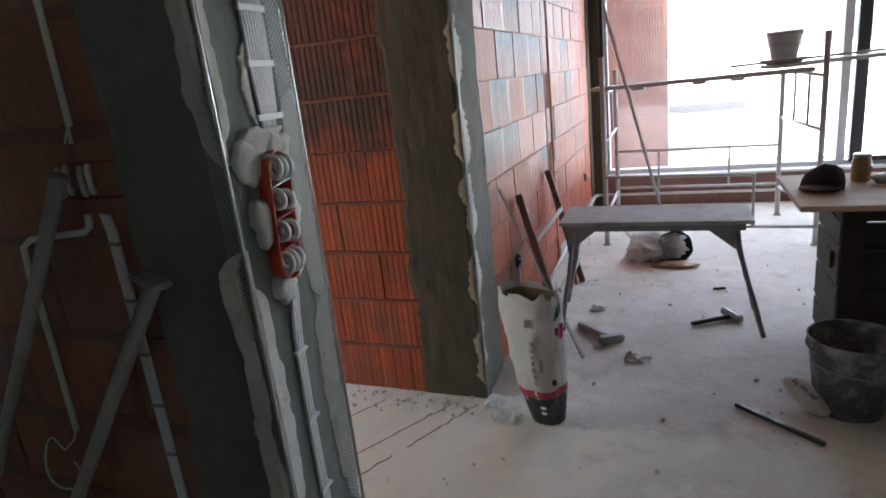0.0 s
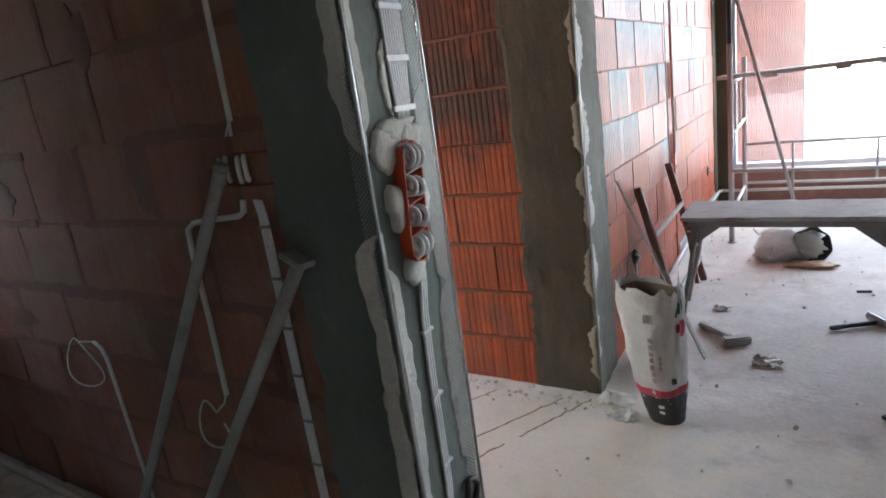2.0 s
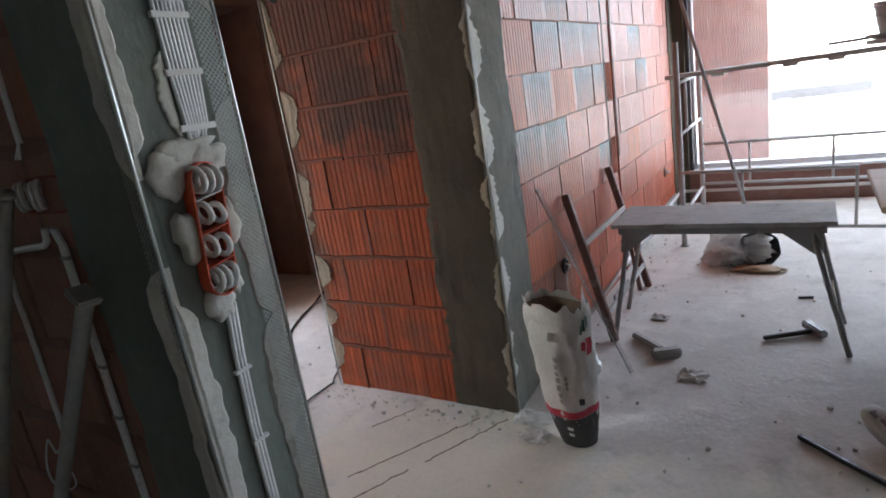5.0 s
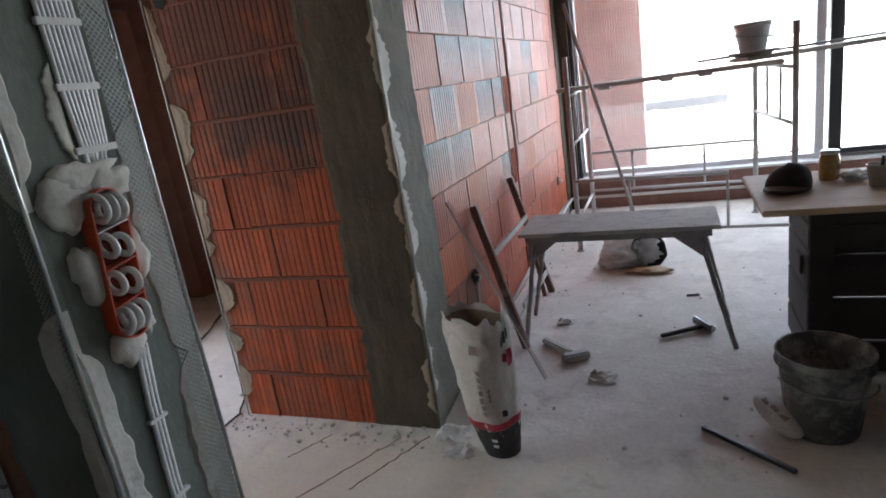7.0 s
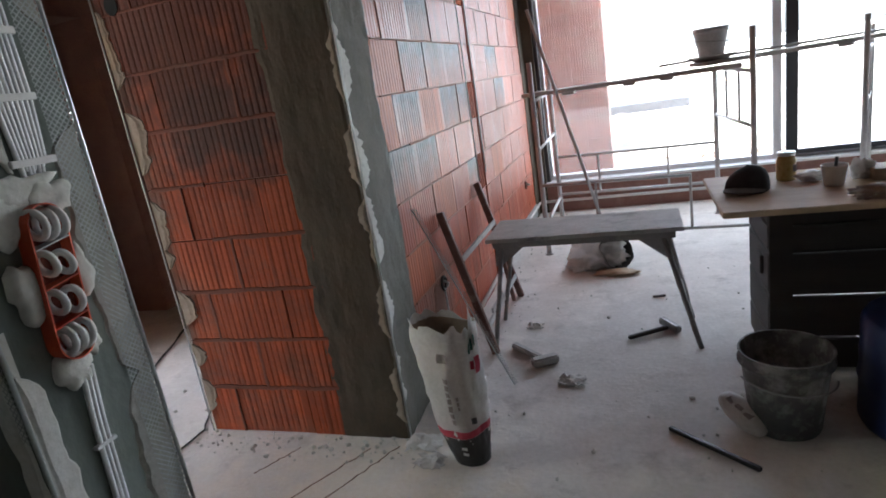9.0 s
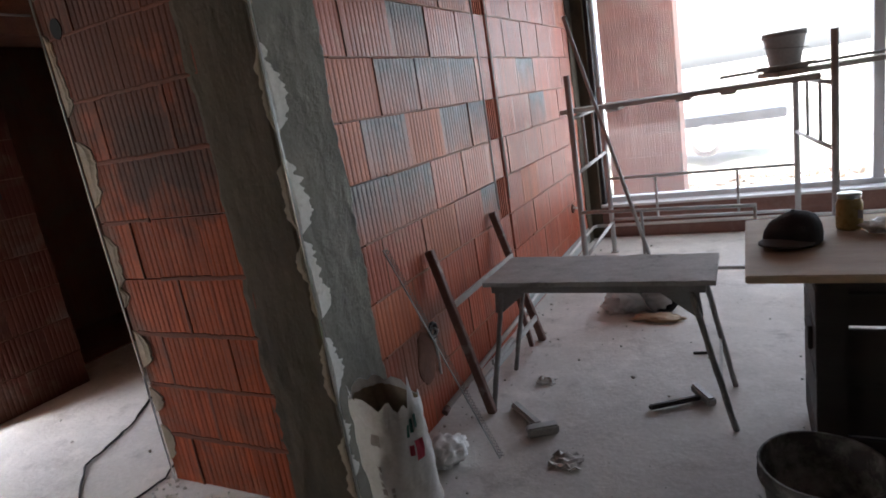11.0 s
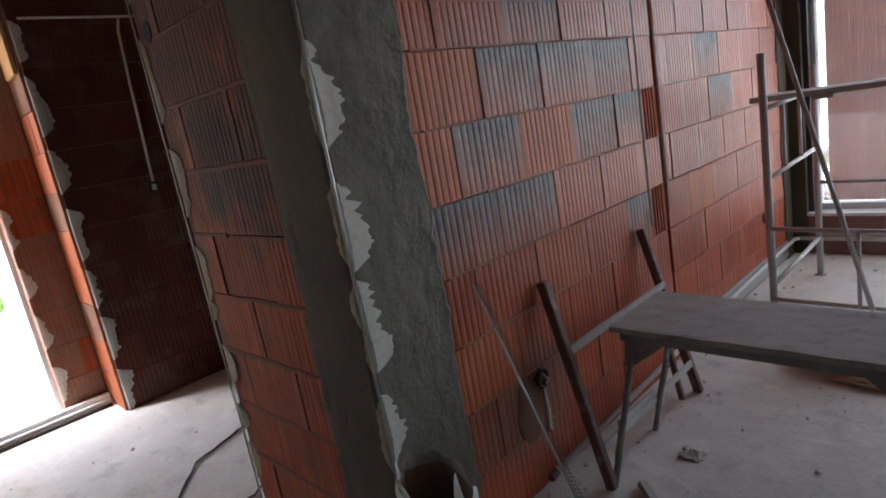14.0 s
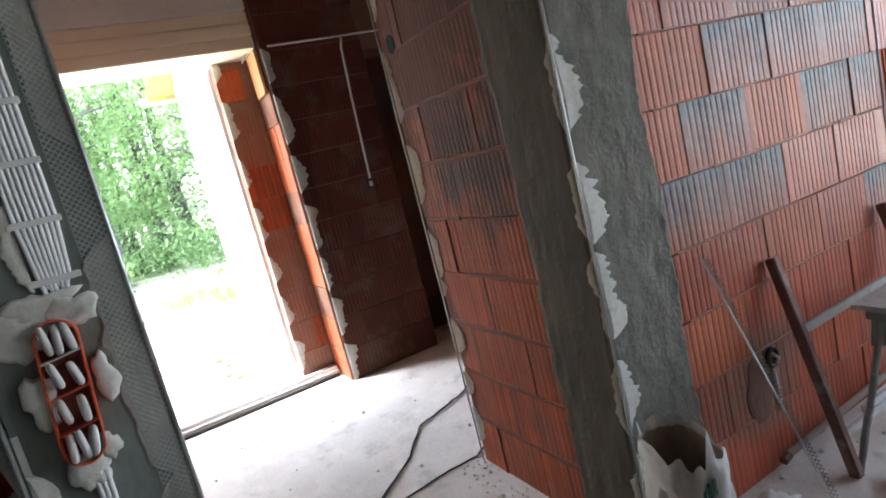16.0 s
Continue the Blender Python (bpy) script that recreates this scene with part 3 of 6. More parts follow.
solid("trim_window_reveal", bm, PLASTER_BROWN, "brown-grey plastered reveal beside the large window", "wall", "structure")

big = thing("window_2", "large floor-length sliding window with anthracite and white frame", "window", (2.6, 8.6, 0.3), kind="structure")
bm = bmesh.new()
box(bm, 0.30, 0.36, 8.55, 8.66, 0.30, 2.55)
box(bm, 0.36, 5.6, 8.55, 8.66, 0.30, 0.37)
box(bm, 0.36, 5.6, 8.55, 8.66, 2.48, 2.55)
part("window_frame", bm, FRAME_WHITE, big, "white outer frame")
bm = bmesh.new()
box(bm, 2.60, 2.70, 8.49, 8.548, 0.36, 2.5)
box(bm, 2.70, 5.5, 8.49, 8.548, 0.36, 0.405)
box(bm, 5.5, 5.6, 8.49, 8.548, 0.36, 2.5)
box(bm, 2.70, 5.5, 8.49, 8.548, 2.42, 2.5)
part("sliding_sash", bm, FRAME_DARK, big, "anthracite sliding sash")
part("window_stile", box(bmesh.new(), 2.50, 2.575, 8.555, 8.655, 0.37, 2.48), FRAME_WHITE, big)
part("window_stile", box(bmesh.new(), 0.285, 0.335, 8.46, 8.545, 0.32, 2.5), FRAME_DARK, big, "anthracite edge profile")
for a, b, y in ((0.36, 2.5, 8.6), (2.70, 5.5, 8.52)):
    p = part("pane", box(bmesh.new(), a, b, y, y + 0.008, 0.37 if y > 8.55 else 0.405, 2.48 if y > 8.55 else 2.42), GLASS, big)
    p.visible_shadow = False
part("window_sill", box(bmesh.new(), 0.30, 5.6, 8.40, 8.548, 0.302, 0.325), FRAME_WHITE, big, "white sill profile")


# entrance: timber lintel, threshold, jamb strip
lintel = thing("trim_lintel", "pale pine timber lintel of three planed beams above the entrance", "lintel", (-2.9, 3.5, 2.54), kind="structure")
for k in range(3):
    z = 2.54 + 0.0845 * k
    part("beam", box(bmesh.new(), -3.14, -2.712 + 0.007 * ((k * 2) % 3), 2.81, 4.165, z, z + 0.082, bevel=0.006), WOOD, lintel)
bm = box(bmesh.new(), -3.14, -2.685, 2.81, 4.165, 2.796, H - 0.004, bevel=0.004)
solid("trim_lintel_board", bm, RENDER_WHITE, "pale boarding above the timber lintel", "trim", "structure")
th = thing("trim_threshold", "white plastic door threshold profile on the floor", "threshold", (-2.95, 3.5, 0), kind="structure")
for i, (a, b, z) in enumerate(((-3.10, -3.04, 0.05), (-3.035, -2.985, 0.075), (-2.98, -2.95, 0.045))):
    part("rail", box(bmesh.new(), a, b, 2.80, 4.165 if a > -3.05 else JY, 0.0, z, bevel=0.004), FRAME_WHITE, th)
part("packing", box(bmesh.new(), -2.945, -2.92, 2.82, 4.15, 0.0, 0.022), DARKWOOD, th, "dark wooden packing strip")
bm = box(bmesh.new(), -2.975, -2.72, 4.145, 4.168, 2.22, 2.53, bevel=0.004)
solid("trim_jamb_post", bm, WOOD_WARM, "warm pine post end above the entrance jamb", "trim", "structure")
bm = box(bmesh.new(), -3.23, -3.202, JY - 0.02, JY + 0.05, 0.0, 2.54)
solid("trim_jamb_frame", bm, FRAME_WHITE, "white edge profile of the entrance jamb", "trim", "structure")
bm = tube(bmesh.new(), [(-2.80, 4.095, 2.50), (-2.80, 4.07, 2.47), (-2.77, 4.06, 2.46), (-2.74, 4.07, 2.48), (-2.72, 4.09, 2.51)], 0.004, 6)
solid("wire_hook", bm, WHITE, "short white wire hook under the jamb post", "wire", smooth=True)

# ---- plaster coats and corner beads ----
FACE_CAB = on_plane((0, 2.712, 0), (1, 0, 0), (0, 0, 1), (0, -1, 0))
FACE_REV = on_plane((0.236, 0, 0), (0, 1, 0), (0, 0, 1), (1, 0, 0))
FACE_ORA = on_plane((0, 4.211, 0), (1, 0, 0), (0, 0, 1), (0, -1, 0))
FACE_CORNER = on_plane((0, 4.219, 0), (1, 0, 0), (0, 0, 1), (0, -1, 0))
def FACE_PILLAR(a, b, h=0.0):
    """Side of the pillar: the coat is thick at the corner and thins out towards the blocks."""
    return Vector((0.203 + h - 0.0215 * max(0.0, (a - 4.22) / 0.34), a, b))



FACE_LONG = on_plane((0.189, 0, 0), (0, 1, 0), (0, 0, 1), (1, 0, 0))
FACE_STUB = on_plane((-2.691, 0, 0), (0, 1, 0), (0, 0, 1), (1, 0, 0))
FACE_REB = on_plane((-3.059, 0, 0), (0, 1, 0), (0, 0, 1), (1, 0, 0))

part("plaster_coat", ragged(bmesh.new(), FACE_CAB, jag(-0.055, 0.03, 2.5, 1), lambda v: 0.245, 0, H, 0.012, 90, 12, 1), PLASTER_DARK, wall_cable, "smooth dark grey cement coat")
part("plaster_coat", ragged(bmesh.new(), FACE_REV, lambda v: 2.703, lambda v: 2.97, 0, H, 0.010, 90, 12, 2, 0.003), PLASTER_DARK, wall_cable, "dark grey cement coat")
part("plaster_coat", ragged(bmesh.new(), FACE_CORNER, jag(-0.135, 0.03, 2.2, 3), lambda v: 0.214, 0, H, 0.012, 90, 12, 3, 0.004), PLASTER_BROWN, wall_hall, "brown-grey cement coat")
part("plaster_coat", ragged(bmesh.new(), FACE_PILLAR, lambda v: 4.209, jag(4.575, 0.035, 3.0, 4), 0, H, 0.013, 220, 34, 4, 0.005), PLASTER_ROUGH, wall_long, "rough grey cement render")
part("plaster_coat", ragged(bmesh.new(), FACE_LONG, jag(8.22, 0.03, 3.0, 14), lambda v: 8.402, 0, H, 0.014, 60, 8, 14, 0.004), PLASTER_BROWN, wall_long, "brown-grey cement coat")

# gypsum along the near pier edge, both faces
bm = bmesh.new()
ragged(bm, FACE_CAB, jag(0.175, 0.035, 3.1, 21), lambda v: 0.246, 1.40, 2.4, 0.0145, 80, 6, 21, anchor="r")
ragged(bm, FACE_CAB, jag(0.165, 0.03, 3.4, 22), lambda v: 0.246, -0.1, 1.22, 0.0145, 80, 6, 22, anchor="r")
part("gypsum_strip", bm, DAB, wall_cable, "pale gypsum smeared along the corner bead")
bm = bmesh.new()
ragged(bm, FACE_REV, lambda v: 2.703, jag(2.745, 0.022, 5.0, 23), 1.44, 2.5, 0.013, 80, 6, 23, anchor="l")
ragged(bm, FACE_REV, lambda v: 2.703, jag(2.765, 0.035, 4.5, 24), -0.1, 1.14, 0.013, 80, 6, 24, anchor="l")
part("gypsum_strip", bm, DAB, wall_cable, "pale gypsum smeared along the corner bead")
bm = bmesh.new()
for v0, v1, w, s in ((1.06, 1.50, 2.897, 25), (0.52, 1.0, 2.885, 26), (0.0, 0.36, 2.90, 27), (1.76, 2.4, 2.91, 28)):
    ragged(bm, FACE_REV, jag(w, 0.022, 5.0, s), lambda v: 2.971, v0 - 0.04, v1 + 0.04, 0.0134, 40, 8, s, anchor="r")
part("gypsum_strip", bm, DAB_GREY, wall_cable, "grey gypsum over the back corner bead")
bm = bmesh.new()
mesh_bead(bm, on_plane((0.2495, 0, 0), (0, 1, 0), (0, 0, 1), (1, 0, 0)), 2.912, 2.971, 0.0, 2.6, 0.0125, 0.0034)
mesh_bead(bm, on_plane((0, 2.699, 0), (1, 0, 0), (0, 0, 1), (0, -1, 0)), 0.205, 0.246, 1.0, 1.6, 0.0115, 0.003)
part("bead_mesh", bm, ZINC_DULL, wall_cable, "expanded galvanised mesh")
for nm, par, pts, r in (("corner_bead", wall_cable, [(0.250, 2.697, 0), (0.250, 2.697, H)], 0.0045), ("corner_bead", wall_cable, [(0.250, 2.974, 0), (0.250, 2.974, H)], 0.0045),
                        ("corner_bead", wall_hall, [(0.219, 4.205, 0), (0.219, 4.205, H)], 0.0045), ("corner_bead", wall_hall, [(-0.87, 4.2, 0), (-0.87, 4.2, H)], 0.004)):
    part(nm, tube(bmesh.new(), pts, r, 8), ZINC, par, "shiny galvanised corner bead", smooth=True)
# dabs on the hall end and on the long wall
for i, (z, h) in enumerate(((0.20, 0.09), (0.42, 0.06), (0.67, 0.09), (0.92, 0.05), (1.08, 0.12), (1.46, 0.14), (1.86, 0.16), (2.3, 0.15))):
    f = ragged(bmesh.new(), FACE_ORA, lambda v: -0.864, jag(-0.815 + 0.012 * (i % 3), 0.03, 7, 40 + i), z - h, z + h, 0.0085, 36, 5, 40 + i, anchor="l")
    part("gypsum_dab", f, DAB_BEIGE, wall_hall, "beige gypsum dab")
for i, (z, h) in enumerate(((0.22, 0.14), (0.62, 0.125), (0.98, 0.14), (1.295, 0.13), (1.64, 0.14), (2.1, 0.19))):
    f = ragged(bmesh.new(), FACE_CORNER, jag(0.17 + 0.006 * (i % 3), 0.035, 8, 50 + i), lambda v: 0.215, z - h, z + h, 0.0145, 40, 5, 50 + i, anchor="r")
    part("gypsum_dab", f, DAB_BEIGE, wall_hall, "beige gypsum dab")
for i, (z, h, w) in enumerate(((0.31, 0.09, 4.25), (0.64, 0.09, 4.275), (0.98, 0.115, 4.29), (1.28, 0.1, 4.30), (1.65, 0.11, 4.30), (2.1, 0.15, 4.28))):
    f = ragged(bmesh.new(), FACE_PILLAR, lambda v: 4.21, jag(w - 0.012, 0.075, 9, 60 + i), z - h - 0.03, z + h + 0.03, 0.017, 90, 8, 60 + i, anchor="l")
    part("gypsum_dab", f, DAB, wall_long, "white gypsum dab")
for i, (z, h) in enumerate(((0.14, 0.16), (0.52, 0.15), (0.86, 0.13), (1.22, 0.17), (1.62, 0.14), (2.02, 0.18), (2.4, 0.12))):
    f = ragged(bmesh.new(), FACE_STUB, lambda v: 4.187, jag(4.245, 0.045, 7, 70 + i), z - h, z + h, 0.009, 36, 5, 70 + i, anchor="l")
    part("gypsum_dab", f, DAB, wall_entry, "grey gypsum dab")
    f = ragged(bmesh.new(), FACE_REB, lambda v: JY + 0.003, jag(JY + 0.05, 0.04, 8, 80 + i), z + 0.1 - h * 0.8, z + 0.1 + h * 0.8, 0.009, 36, 5, 80 + i, anchor="l")
    part("gypsum_dab", f, DAB, wall_entry, "grey gypsum dab")

for i, (x, z, ru, rv) in enumerate(((-0.62, 1.38, 0.07, 0.12), (-0.72, 0.86, 0.10, 0.12), (-0.62, 0.36, 0.10, 0.13), (-0.75, 1.80, 0.05, 0.09), (-1.55, 1.35, 0.09, 0.05), (-0.35, 1.95, 0.05, 0.12), (-1.7, 0.85, 0.10, 0.05))):
    part("mortar_smear", dab(bmesh.new(), FACE_CAB, x, z, ru, rv, 0.004, 130 + i, amp=0.6), SMEAR_GREY, wall_cable, "brown-grey mortar smear")

# ---- electrical work on the pier ----
cab = thing("cable_bundle", "bundle of pale grey cables clipped to the plastered pier", "cable", (0.25, 2.86, 1.46))
for i in range(8):
    y = 2.826 + i * 0.0095
    end = 1.43 + 0.02 * ((i * 5) % 3)
    pts = [(0.252, y, H), (0.252, y + 0.001, 2.0), (0.252, y + 0.002, 1.6), (0.252, 2.861 + (y - 2.861) * 0.75, 1.49), (0.25, 2.858 + (y - 2.861) * 0.5, end)]
    part("cable", tube(bmesh.new(), pts, 0.0047, 8), CABLE, cab, smooth=True)
for k in range(11):
    z = 1.485 + 0.112 * k
    part("tie", box(bmesh.new(), 0.2475, 0.2595, 2.816, 2.904, z - 0.0065, z + 0.0065, bevel=0.0015), WHITE, cab, "white cable tie")
PIER = on_plane((0.246, 0, 0), (0, 1, 0), (0, 0, 1), (1, 0, 0))
for i, (y, z, ry, rz, th) in enumerate(((2.775, 1.405, 0.05, 0.054, 0.013), (2.866, 1.42, 0.046, 0.036, 0.016), (2.822, 1.442, 0.066, 0.03, 0.014), (2.772, 1.265, 0.032, 0.054, 0.022), (2.808, 1.106, 0.037, 0.04, 0.02),
                                        (2.884, 1.275, 0.022, 0.05, 0.016), (2.85, 1.14, 0.02, 0.026, 0.02))):
    part("gypsum_dab", dab(bmesh.new(), PIER, y, z, ry, rz, th, 90 + i, amp=0.55), DAB, wall_cable, "pale gypsum fixing dab", smooth=True)
part("gypsum_strip", ragged(bmesh.new(), PIER, jag(2.796, 0.02, 15, 31), lambda v: 2.822, 1.47, 1.64, 0.006, 40, 6, 31, anchor="r"), DAB, wall_cable, "pale gypsum smeared beside the cables", smooth=True)
boxes = thing("socket_box_column", "four joined orange flush boxes in a column, white cable coils inside", "socket box", (0.25, 2.82, 1.27))
SLANT = 0.082


def box_mid(z):
    return 2.811 + (z - 1.15) * SLANT


def stadium(r, x, z0, z1):
    """Rounded outline of the box column, at depth x."""
    out = []
    for k in range(13):
        a = math.pi * k / 12
        out.append((x, box_mid(z1) + r * math.cos(a), z1 + r * math.sin(a)))
    for k in range(13):
        a = math.pi + math.pi * k / 12
        out.append((x, box_mid(z0) + r * math.cos(a), z0 + r * math.sin(a)))
    return out


bm = bmesh.new()
rings = [[bm.verts.new(p) for p in stadium(r, x, 1.163, 1.377)] for r, x in ((0.0375, 0.244), (0.0375, 0.279), (0.0345, 0.279), (0.0345, 0.25))]
for a, b in zip(rings, rings[1:]):
    for k in range(26):
        bm.faces.new((a[k], a[(k + 1) % 26], b[(k + 1) % 26], b[k]))
part("rim", bm, ORANGE, boxes, "orange-red plastic box walls")
bm = bmesh.new()
bm.faces.new([bm.verts.new(p) for p in stadium(0.0348, 0.2525, 1.163, 1.377)])
part("back", bm, BOXHOLE, boxes, "box bottoms, dark red for the shade of their depth")
for i in range(3):
    z = 1.341 - 0.0715 * i
    part("divider", obox(bmesh.new(), (0.2665, box_mid(z) - 0.035, z - 0.004), (0.2665, box_mid(z) + 0.035, z + 0.006), 0.026, 0.0022), WHITE if i == 0 else ORANGE, boxes)
for i, n in enumerate((3, 2, 2, 3)):
    zc = 1.379 - 0.0715 * i
    rnd = random.Random(30 + i)
    for k in range(n):
        f = k - (n - 1) / 2
        c = Vector((0.272, box_mid(zc) + f * (0.019 if n == 3 else 0.032), zc + rnd.uniform(-0.004, 0.004) + (0.006 * (-1) ** k if n == 2 else 0)))
        lean, r = rnd.uniform(-0.25, 0.25), 0.024 if n == 3 else rnd.uniform(0.019, 0.023)
        pts = []
        for a in range(22):
            an = 2 * math.pi * a / 22
            pts.append(c + Vector((r * 0.85 * math.cos(an), lean * r * math.sin(an) + 0.004 * math.cos(an), r * math.sin(an))))
        part("cable_coil", tube(bmesh.new(), pts, 0.0068, 8, closed=True), WHITE, boxes, "coiled white cable end", smooth=True)
low = thing("cable_run", "three grey cables clipped down the plastered pier", "cable", (0.25, 2.85, 0.5))
for i in range(3):
    y = 2.812 + i * 0.0098
    pts = [(0.262, y, 1.10), (0.252, y - 0.004, 0.98), (0.252, y - 0.012, 0.8), (0.252, y - 0.012, 0.5), (0.252, y - 0.02, 0.43), (0.252, y - 0.05, 0.36), (0.252, y - 0.062, 0.2), (0.252, y - 0.062, 0.0)]
    part("cable", tube(bmesh.new(), pts, 0.0056, 8), CABLE, low, smooth=True)
for z in (0.94, 0.76, 0.56):
    part("tie", box(bmesh.new(), 0.2475, 0.2605, 2.792, 2.838, z - 0.004, z + 0.004, bevel=0.001), CABLE, low)
ring = [(0.262 + 0.004 * math.sin(3 * a), 2.90 + 0.03 * math.cos(a), 0.40 + 0.045 * math.sin(a)) for a in [2 * math.pi * k / 20 for k in range(20)]]
solid("black_cable_loop", tube(bmesh.new(), ring, 0.009, 8, closed=True), BLACK, "small loop of thick black cable on the pier", "cable", smooth=True)
for i, (x, z, r) in enumerate(((-0.29, 1.81, 0.035), (-0.9, 1.25, 0.05), (-2.75, 0.06, 0.055))):
    lp = thing("wire_loop", "small loop of brown wire on the hall side of the partition", "wire", (x, 2.83, z))
    for k in range(2):
        ring = [(x + r * math.cos(a) * (1 + 0.2 * k), 2.825 + 0.02 * math.sin(a + k) + 0.01 * k, z + 0.8 * r * math.sin(a)) for a in [2 * math.pi * q / 16 for q in range(16)]]
        part("turn", tube(bmesh.new(), ring, 0.004, 6, closed=True), RUST, lp, smooth=True)

# ---- partition: boxes, conduits, leaning tubes ----
bx = thing("double_socket_box", "double flush box cut into brown brick, coiled white cable ends inside", "socket box", (-0.13, 2.70, 1.385))
bm = bmesh.new()
pts = []
for a in range(32):
    an = 2 * math.pi * a / 32
    ex = lambda q: math.copysign(abs(q) ** 0.5, q)
    pts.append((ex(math.cos(an)) * 0.122, ex(math.sin(an)) * 0.044))
rings = [[bm.verts.new((-0.135 + u * s, 2.711 - h, 1.388 + v * s)) for u, v in pts] for s, h in ((1.0, -0.005), (1.0, 0.006), (0.9, 0.006), (0.86, 0.001))]
for a, b in zip(rings, rings[1:]):
    for k in range(32):
        bm.faces.new((a[k], a[(k + 1) % 32], b[(k + 1) % 32], b[k]))
bm.faces.new(rings[-1])
part("box", bm, BOXHOLE, bx, "shallow box, dark red for the shade of a recess")
for i in range(4):
    c = Vector((-0.238 + i * 0.026 + (0.02 if i > 1 else 0), 2.70, 1.388 + 0.004 * (i % 2)))
    pts = [c + Vector((0.014 * math.cos(a), -0.018 * math.cos(a) * 0.8, 0.030 * math.sin(a))) for a in [2 * math.pi * k / 20 for k in range(20)]]
    part("cable_coil", tube(bmesh.new(), pts, 0.0065, 8, closed=True), WHITE, bx, "coiled white cable end", smooth=True)
con = thing("conduit", "thin white conduit clipped to the brown brick wall", "conduit", (-0.16, 2.70, 1.5), group="white wall conduits")
part("pipe", tube(bmesh.new(), [(-0.152, 2.703, H), (-0.155, 2.703, 1.9), (-0.165, 2.703, 1.51)], 0.0075, 8), WHITE, con, smooth=True)
for i, d in enumerate((-0.012, 0.004, 0.012)):
    part("wire_end", tube(bmesh.new(), [(-0.165, 2.702, 1.515), (-0.165 + d * 0.5, 2.695, 1.495), (-0.163 + d, 2.688, 1.475)], 0.0025, 6), WHITE, con, smooth=True)
con = thing("conduit", "bent white conduit below the double box on brown brick", "conduit", (-0.3, 2.70, 0.6), group="white wall conduits")
part("pipe", tube(bmesh.new(), [(-0.183, 2.703, 1.31), (-0.19, 2.703, 1.28), (-0.21, 2.703, 1.268), (-0.33, 2.703, 1.258), (-0.41, 2.703, 1.25), (-0.445, 2.703, 1.23), (-0.452, 2.703, 1.17), (-0.452, 2.703, 0.95), (-0.462, 2.703, 0.70)], 0.0085, 8), WHITE, con, smooth=True)
ring = [(-0.56 + 0.07 * math.cos(a), 2.695 - 0.01 * math.sin(a * 2), 0.58 + 0.085 * math.sin(a)) for a in [2 * math.pi * k / 24 for k in range(24)]]
part("wire_loop", tube(bmesh.new(), [(-0.462, 2.70, 0.70), (-0.475, 2.695, 0.67)] + ring[3:] + ring[:2], 0.003, 6), CABLE, con, smooth=True)
con = thing("conduit", "thin pale conduit with coiled wire end on brown brick", "conduit", (-1.1, 2.70, 0.0), group="white wall conduits")
part("pipe", tube(bmesh.new(), [(-1.085, 2.70, 0.0), (-1.10, 2.70, 0.3), (-1.12, 2.70, 0.74), (-1.14, 2.70, 0.78), (-1.18, 2.70, 0.80)], 0.007, 8), CABLE, con, smooth=True)
ring = [(-1.30 + 0.12 * math.cos(a), 2.695 - 0.015 * math.sin(a * 2), 0.70 + 0.10 * math.sin(a)) for a in [2 * math.pi * k / 24 for k in range(24)]]
part("wire_loop", tube(bmesh.new(), [(-1.18, 2.70, 0.80)] + ring[5:] + ring[:8], 0.003, 6), CABLE, con, smooth=True)
band = thing("flat_conduit_strip", "pale flat cable strip with clips on brown brick", "conduit", (-0.117, 2.70, 0.3))
bm = bmesh.new()
for z0, z1 in ((0.0, 1.27),):
    box(bm, -0.132, -0.103, 2.697, 2.704, z0, z1)
obox(bm, (-0.1175, 2.7005, 1.27), (-0.112, 2.690, 1.312), 0.029, 0.007, up=(0, -1, 0))
part("strip", bm, CABLE, band)
for k in range(9):
    z = 0.12 + 0.14 * k
    part("clip", box(bmesh.new(), -0.134, -0.101, 2.694, 2.705, z - 0.004, z + 0.004), STEEL, band)
tubeA = thing("leaning_tube", "grey metal tube leaning against the brown brick wall", "tube", (-1.1, 2.6, 0), group="leaning grey tubes")
part("pipe", tube(bmesh.new(), [(-0.155, 2.635, 1.40), (-1.13, 2.60, 0.0)], 0.017, 12), TUBE, tubeA, smooth=True)
part("end_cap", tube(bmesh.new(), [(-1.10, 2.601, 0.045), (-1.135, 2.60, 0.0)], 0.021, 12), BLACK, tubeA, "black rubber foot", smooth=True)
part("end_cap", tube(bmesh.new(), [(-0.155, 2.635, 1.40), (-0.148, 2.635, 1.41)], 0.019, 12), TUBE, tubeA, smooth=True)
tubeB = thing("leaning_tube", "grey metal tube with a flat capped end leaning on brown brick", "tube", (-0.8, 2.58, 0), group="leaning grey tubes")
part("pipe", tube(bmesh.new(), [(0.045, 2.635, 1.165), (-0.81, 2.60, 0.0)], 0.018, 12), TUBE, tubeB, smooth=True)
part("end_plate", obox(bmesh.new(), (0.0, 2.645, 1.19), (0.085, 2.625, 1.165), 0.05, 0.016, bevel=0.005), TUBE, tubeB)
base = thing("floor_pipe", "white pipe along the foot of the brown brick wall", "pipe", (-2.2, 2.67, 0.0))
part("pipe", tube(bmesh.new(), [(-3.0, 2.66, 0.02), (-1.35, 2.655, 0.02)], 0.017, 10), WHITE, base, smooth=True)


